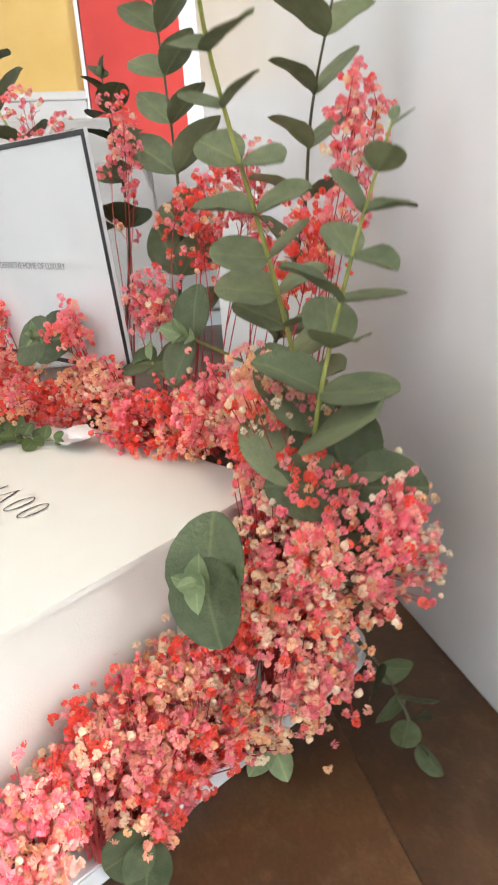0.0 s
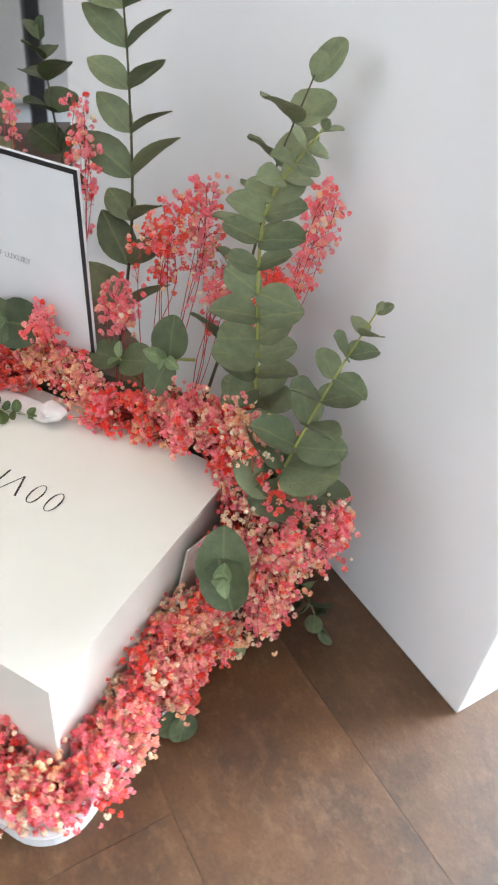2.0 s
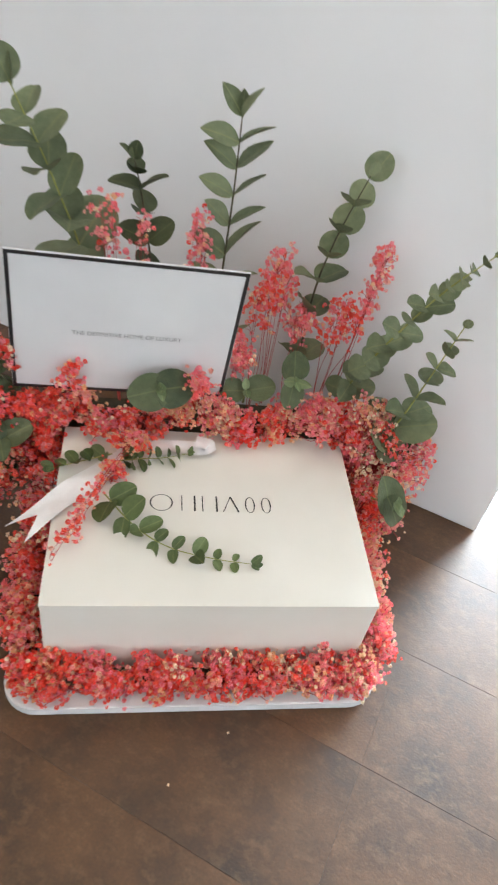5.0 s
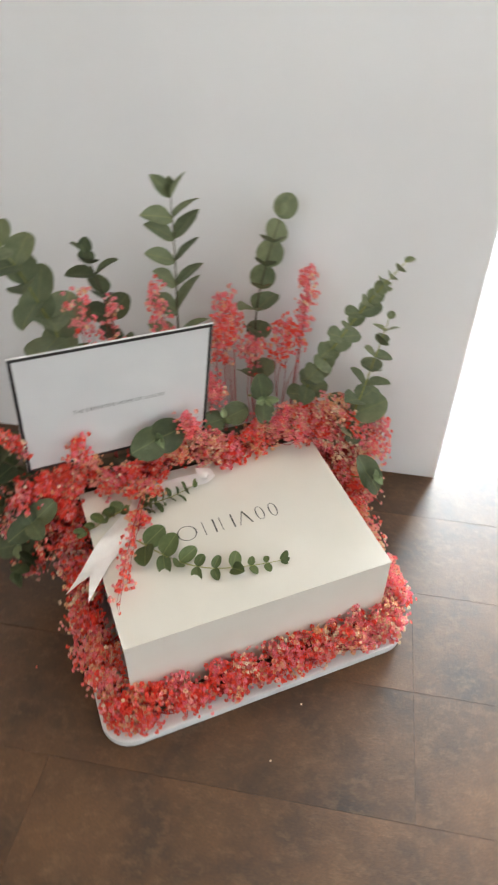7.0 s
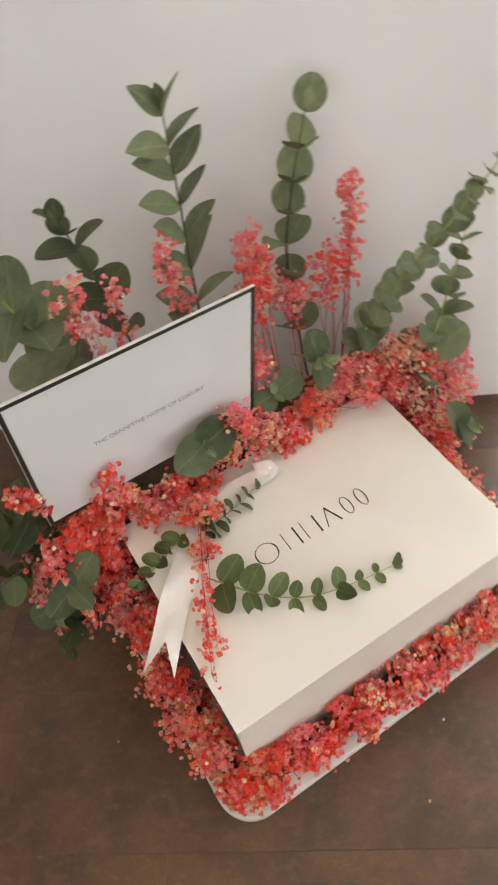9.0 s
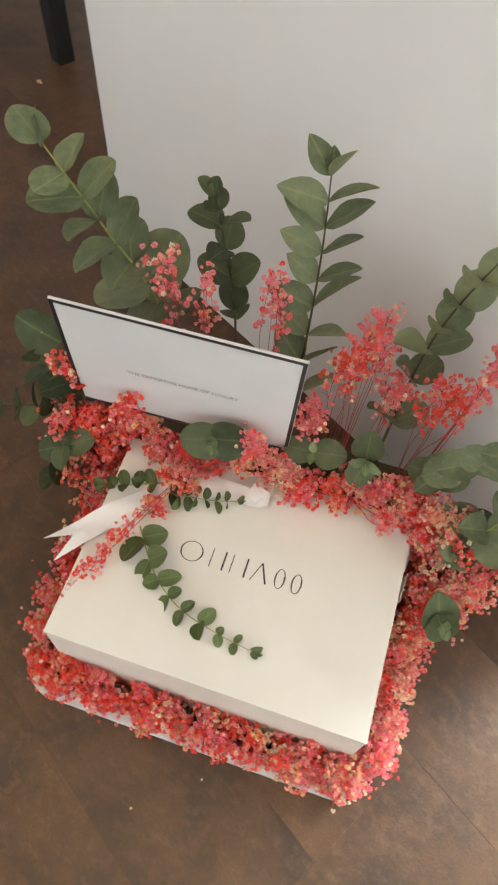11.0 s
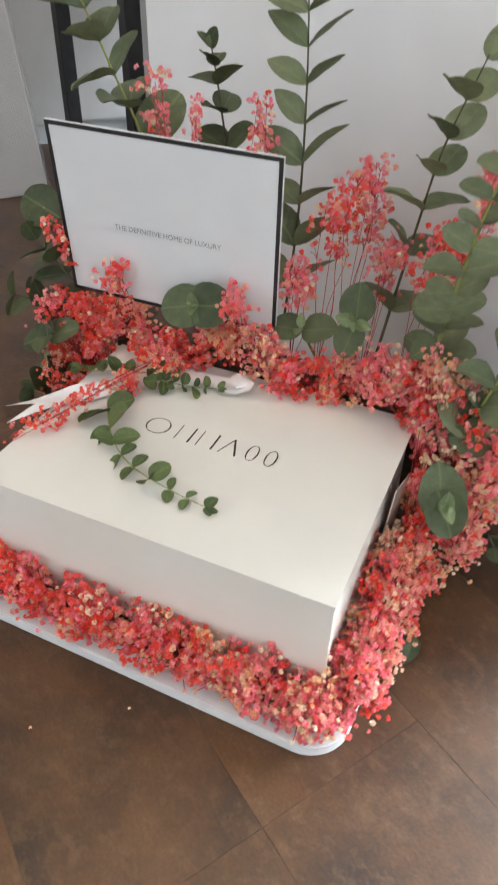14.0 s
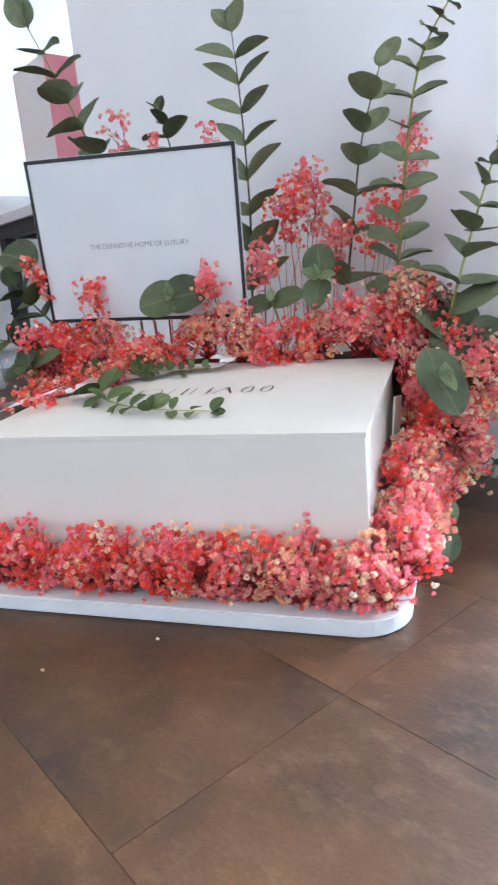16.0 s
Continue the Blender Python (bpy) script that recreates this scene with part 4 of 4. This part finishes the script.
rosette((0.258, 0.235, 0.232), (0.05, -0.9, 0.45), (0.2, 0, 1), ((0.034, 14, 10), (0.022, 38, 95), (0.014, 55, 30)), DARK, "eucalyptus leaf tip among the pink sprays", 23)
rosette((0.205, 0.240, 0.210), (-0.1, -0.6, 0.8), (1, 0, 0.2), ((0.034, 10, 0), (0.016, 40, 85)), DARK, "dark eucalyptus leaf tip among the back flowers", 24)
rosette((0.395, 0.215, 0.165), (0.5, -0.7, 0.4), (0.2, 0.1, 1), ((0.050, 4, 30), (0.040, 14, 110)), DARK, "broad dark eucalyptus leaves beside the column", 25)
rosette((-0.062, 0.185, 0.165), (-0.1, -0.6, 0.8), (1, 0.2, 0), ((0.036, 8, 20), (0.026, 30, 105)), DARK, "dark eucalyptus leaves among the side flowers", 27)
rosette((-0.085, 0.205, 0.115), (-0.4, -0.6, 0.7), (1, 0.6, 0), ((0.034, 4, -30), (0.022, 30, 60)), DARK, "dark eucalyptus leaves among the side flowers", 28)
rosette((-0.090, 0.240, 0.284), (0.15, -0.8, 0.55), (0.2, 0.2, 1), ((0.052, 6, 80),), DARK, "single large round eucalyptus leaf beside the card", 29, (0,), 0.4)
rosette((0.377, 0.082, 0.030), (0.7, -0.6, 0.4), (0.1, 0.2, 1), ((0.026, 6, 130),), DARK, "green eucalyptus leaf low beside the board", 30, (0, 50))
rosette((0.374, 0.167, 0.026), (0.7, -0.6, 0.4), (0.1, 0.2, 1), ((0.024, 6, 150),), DARK, "green eucalyptus leaf low beside the board", 26, (0, 60))


# ---- white ribbon on the lid ----
def ribbon(name, ctrl, width, label, fork=0.0, waviness=0.002):
    pts = curve_points(ctrl, 30)
    base = pts[0].copy()
    ob = thing(name, Matrix.Translation(base), label, "ribbon")
    verts, faces = [], []
    nw = 6
    for i, p in enumerate(pts):
        d = pts[min(i + 1, 29)] - pts[max(i - 1, 0)]
        side = Vector((-d.y, d.x, 0)).normalized()
        for j in range(nw + 1):
            u = j / nw * 2 - 1
            q = p - base + side * (u * width / 2) + Vector((0, 0, waviness * math.sin(i * 0.5 + u * 2)))
            if i >= 24:
                q += d.normalized() * (fork * (abs(u) - 0.35) * (i - 23) / 6)
            verts.append(q)
    for i in range(29):
        for j in range(nw):
            a = i * (nw + 1) + j
            faces.append((a, a + 1, a + nw + 2, a + nw + 1))
    n = len(verts)
    verts += [q - Vector((0, 0, 0.0005)) for q in verts]
    faces += [tuple(k + n for k in q[::-1]) for q in faces]
    raw("band", verts, faces, M_ribbon, ob, smooth=True)
    return ob


ribbon("ribbon_tail", [(0.115, 0.200, lid_z(0.2) + 0.006), (0.062, 0.172, lid_z(0.172) + 0.005), (0.018, 0.132, lid_z(0.132) + 0.005), (-0.020, 0.090, lid_z(0.09) + 0.003)], 0.029, "white satin ribbon tail with a notched end over the lid edge", 0.030)
ribbon("ribbon_loop", [(0.060, 0.196, lid_z(0.196) + 0.006), (0.115, 0.198, lid_z(0.198) + 0.008), (0.158, 0.196, lid_z(0.196) + 0.008), (0.164, 0.197, lid_z(0.196) + 0.013), (0.150, 0.200, lid_z(0.2) + 0.016)], 0.020, "folded white satin ribbon loop at the back of the lid", 0.0, 0.001)

# ---- fallen bits on the floor ----
for k, (x, y, tone) in enumerate(((0.188, -0.066, 0.98), (0.127, -0.114, 0.9), (-0.10, 0.10, 0.2), (-0.615, 1.10, 0.92))):
    bit = thing("fallen_blossom", pose(x, y, 0.0), "single small blossom fallen on the brown floor", "blossom", "fallen blossoms")
    blossoms("petals", [((0, 0, 0.0016), (0.2, 0.1 * k, 1), 0.0013 if k < 3 else 0.006, tone)], bit)

# ---- things behind: table, carton, bags, cabinet ----
table = thing("low_table", room_pose(-1.64, 0.68), "low table with a black square metal frame and white top", "table")
for x in (0.0, 0.46):
    for y in (0.0, 0.60):
        part("leg", box_bm(x, x + 0.04, y, y + 0.04, 0, 0.43, 0.002), M_black, table)
bm = box_bm(0, 0.5, 0, 0.04, 0.43, 0.47, 0.002)
box_bm(0, 0.5, 0.60, 0.64, 0.43, 0.47, 0.002, bm)
box_bm(0, 0.04, 0.04, 0.60, 0.43, 0.47, 0.002, bm)
box_bm(0.46, 0.5, 0.04, 0.60, 0.43, 0.47, 0.002, bm)
part("frame", bm, M_black, table)
part("tabletop", box_bm(-0.01, 0.51, -0.01, 0.65, 0.4705, 0.50, 0.003), M_tabletop, table)

carton = thing("carton", room_pose(-1.72, 0.0), "white cardboard carton wrapped in clear plastic on the floor", "carton")


def sagging(bm_, wide):
    """The side of a slumped carton leans in towards its top."""
    for z in (0.15, 0.30, 0.42, 0.48, 0.53, 0.57):
        bmesh.ops.bisect_plane(bm_, geom=bm_.verts[:] + bm_.edges[:] + bm_.faces[:], plane_co=(0, 0, z), plane_no=(0, 0, 1))
    for v in bm_.verts:
        v.co.y *= (wide + float(np.interp(v.co.z, (0, 0.42, 0.53, 0.60), (0, -0.035, -0.075, -0.125)))) / wide
    return bm_


part("body", sagging(box_bm(0, 0.44, 0, 0.49, 0, 0.60, 0.006), 0.49), M_carton, carton)
for y0, y1, tilt in ((0.005, 0.17, 0), (0.19, 0.358, 0)):
    fl = part("flap", box_bm(0, 0.20, y0, y1, 0, 0.004, 0.001), M_carton, carton)
    fl.matrix_local = pose(0.235, 0, 0.6015, 0, -tilt, 4)
part("plastic_wrap", sagging(box_bm(-0.006, 0.447, -0.006, 0.497, 0.001, 0.50, 0.012, None, 3), 0.497), M_film, carton, "crinkled clear plastic wrap")
bpy.context.view_layer.update()
words("lettering", "U.S.A.", 0.036, Matrix.Translation((0.4474, 0.150, 0.300)) @ pose(0, 0, 0, 90, 0, 90), M_ink, carton, 0.75)

for k, (x, y, rz) in enumerate(((0.20, 0.03, 8), (0.17, 0.07, -9), (0.24, 0.05, 17))):
    ob = part("paper_sheet", box_bm(-0.10, 0.14, -0.02, 0.28, 0, 0.002, 0.0006), M_card)
    ob.matrix_world = room_pose(-1.72 + x, y, 0.6062 + 0.004 * k, rz)
    tagged(ob, "loose white paper sheet lying on the carton", "paper sheet", "loose paper sheets")

cabinet = thing("low_cabinet", room_pose(-2.45, -0.2), "low white grey cabinet with bags standing on top", "cabinet")
part("body", box_bm(0, 0.64, 0, 2.1, 0.06, 0.592, 0.004), M_grey, cabinet)
part("plinth", box_bm(0.02, 0.60, 0.02, 2.08, 0, 0.06), M_wall, cabinet)
for k in range(3):
    part("door", box_bm(0.641, 0.655, 0.01 + 0.7 * k, 0.69 + 0.7 * k, 0.07, 0.588, 0.002), M_grey, cabinet)


def paper_bag(m, w, d, h, mat, side_mat, label):
    bag = thing("paper_bag", m, label, "paper bag", "paper bags")
    part("front", box_bm(0, 0.004, 0, w, 0, h, 0.0008), mat, bag)
    part("back", box_bm(-d, -d + 0.004, 0, w, 0, h, 0.0008), mat, bag)
    part("gusset", box_bm(-d + 0.004, 0, 0, 0.003, 0, h), side_mat, bag)
    part("gusset", box_bm(-d + 0.004, 0, w - 0.003, w, 0, h), side_mat, bag)
    part("bottom", box_bm(-d + 0.004, 0, 0.003, w - 0.003, 0, 0.003), mat, bag)
    return bag


paper_bag(room_pose(-1.84, 0.345, 0.593), 0.305, 0.14, 0.62, M_red, M_red, "large plain red paper bag on the low cabinet")
stack = thing("storage_box", room_pose(-2.10, -0.15, 0.593), "plain grey white storage box under a yellow bag", "storage box")
part("body", box_bm(0, 0.27, 0, 0.48, 0, 0.155, 0.004), M_carton, stack)
part("lid", box_bm(-0.005, 0.275, -0.005, 0.485, 0.1555, 0.18, 0.004), M_carton, stack)
paper_bag(room_pose(-1.86, -0.14, 0.774), 0.47, 0.16, 0.55, M_yellow, M_ochre, "large plain yellow paper bag on a storage box")
paper_bag(room_pose(-1.16, 0.69, 0.501), 0.16, 0.20, 0.34, M_pink, M_card, "white paper bag with a pink side on the table")

# ---- floor ----
ground = part("floor", box_bm(LEFT_A - T, RIGHT_A + T, FRONT_B - T, BACK_B + T, -0.12, -0.0009), M_joint)
ground.matrix_world = pose(0, 0, 0, 0, 0, TURN)
tagged(ground, "worn brown wood look planks with dark joints and a satin sheen", "floor", kind="structure")
PW, PL, GAP = 0.152, 0.610, 0.00042


def plank_mesh(length, width, name="plank"):
    bm_ = box_bm(GAP / 2, length - GAP / 2, GAP / 2, width - GAP / 2, -0.0008, 0.0)
    return mesh_of(name, bm_, M_plank)


PLANK = plank_mesh(PL, PW)
prnd = random.Random(5)
rest_v, rest_f = [], []
row0 = int((FRONT_B - 0.085) / PW) - 1
for row in range(row0, row0 + int((BACK_B - FRONT_B) / PW) + 3):
    b0 = 0.085 + row * PW
    if b0 < FRONT_B - 0.12 or b0 + PW > BACK_B + 0.14:
        continue
    shift = 0.328 + (0 if row in (-1, 0) else (row * 0.2033) % PL)
    k0 = int((LEFT_A - shift) / PL) - 1
    for k in range(k0, k0 + int((RIGHT_A - LEFT_A) / PL) + 3):
        a0 = shift + k * PL
        if a0 < LEFT_A - 0.62 or a0 > RIGHT_A:
            continue
        a1 = min(a0 + PL, RIGHT_A)
        a0 = max(a0, LEFT_A)
        if a1 - a0 < 0.02:
            continue
        if a1 - a0 > PL - 0.001 and -2.0 < a0 + PL / 2 < 1.7 and -1.0 < b0 < 2.0:
            ob = new("plank", PLANK)
            ob.parent = ground
            ob.matrix_local = pose(a0, b0, 0)
        else:
            o = len(rest_v)
            g = GAP / 2
            for z in (-0.0008, 0.0):
                rest_v += [(a0 + g, b0 + g, z), (a1 - g, b0 + g, z), (a1 - g, b0 + PW - g, z), (a0 + g, b0 + PW - g, z)]
            rest_f += [(o + 4, o + 5, o + 6, o + 7)] + [(o + i, o + (i + 1) % 4, o + 4 + (i + 1) % 4, o + 4 + i) for i in range(4)]
far = raw("far_planks", rest_v, rest_f, M_plank, ground)
tagged(far, kind="stuff")
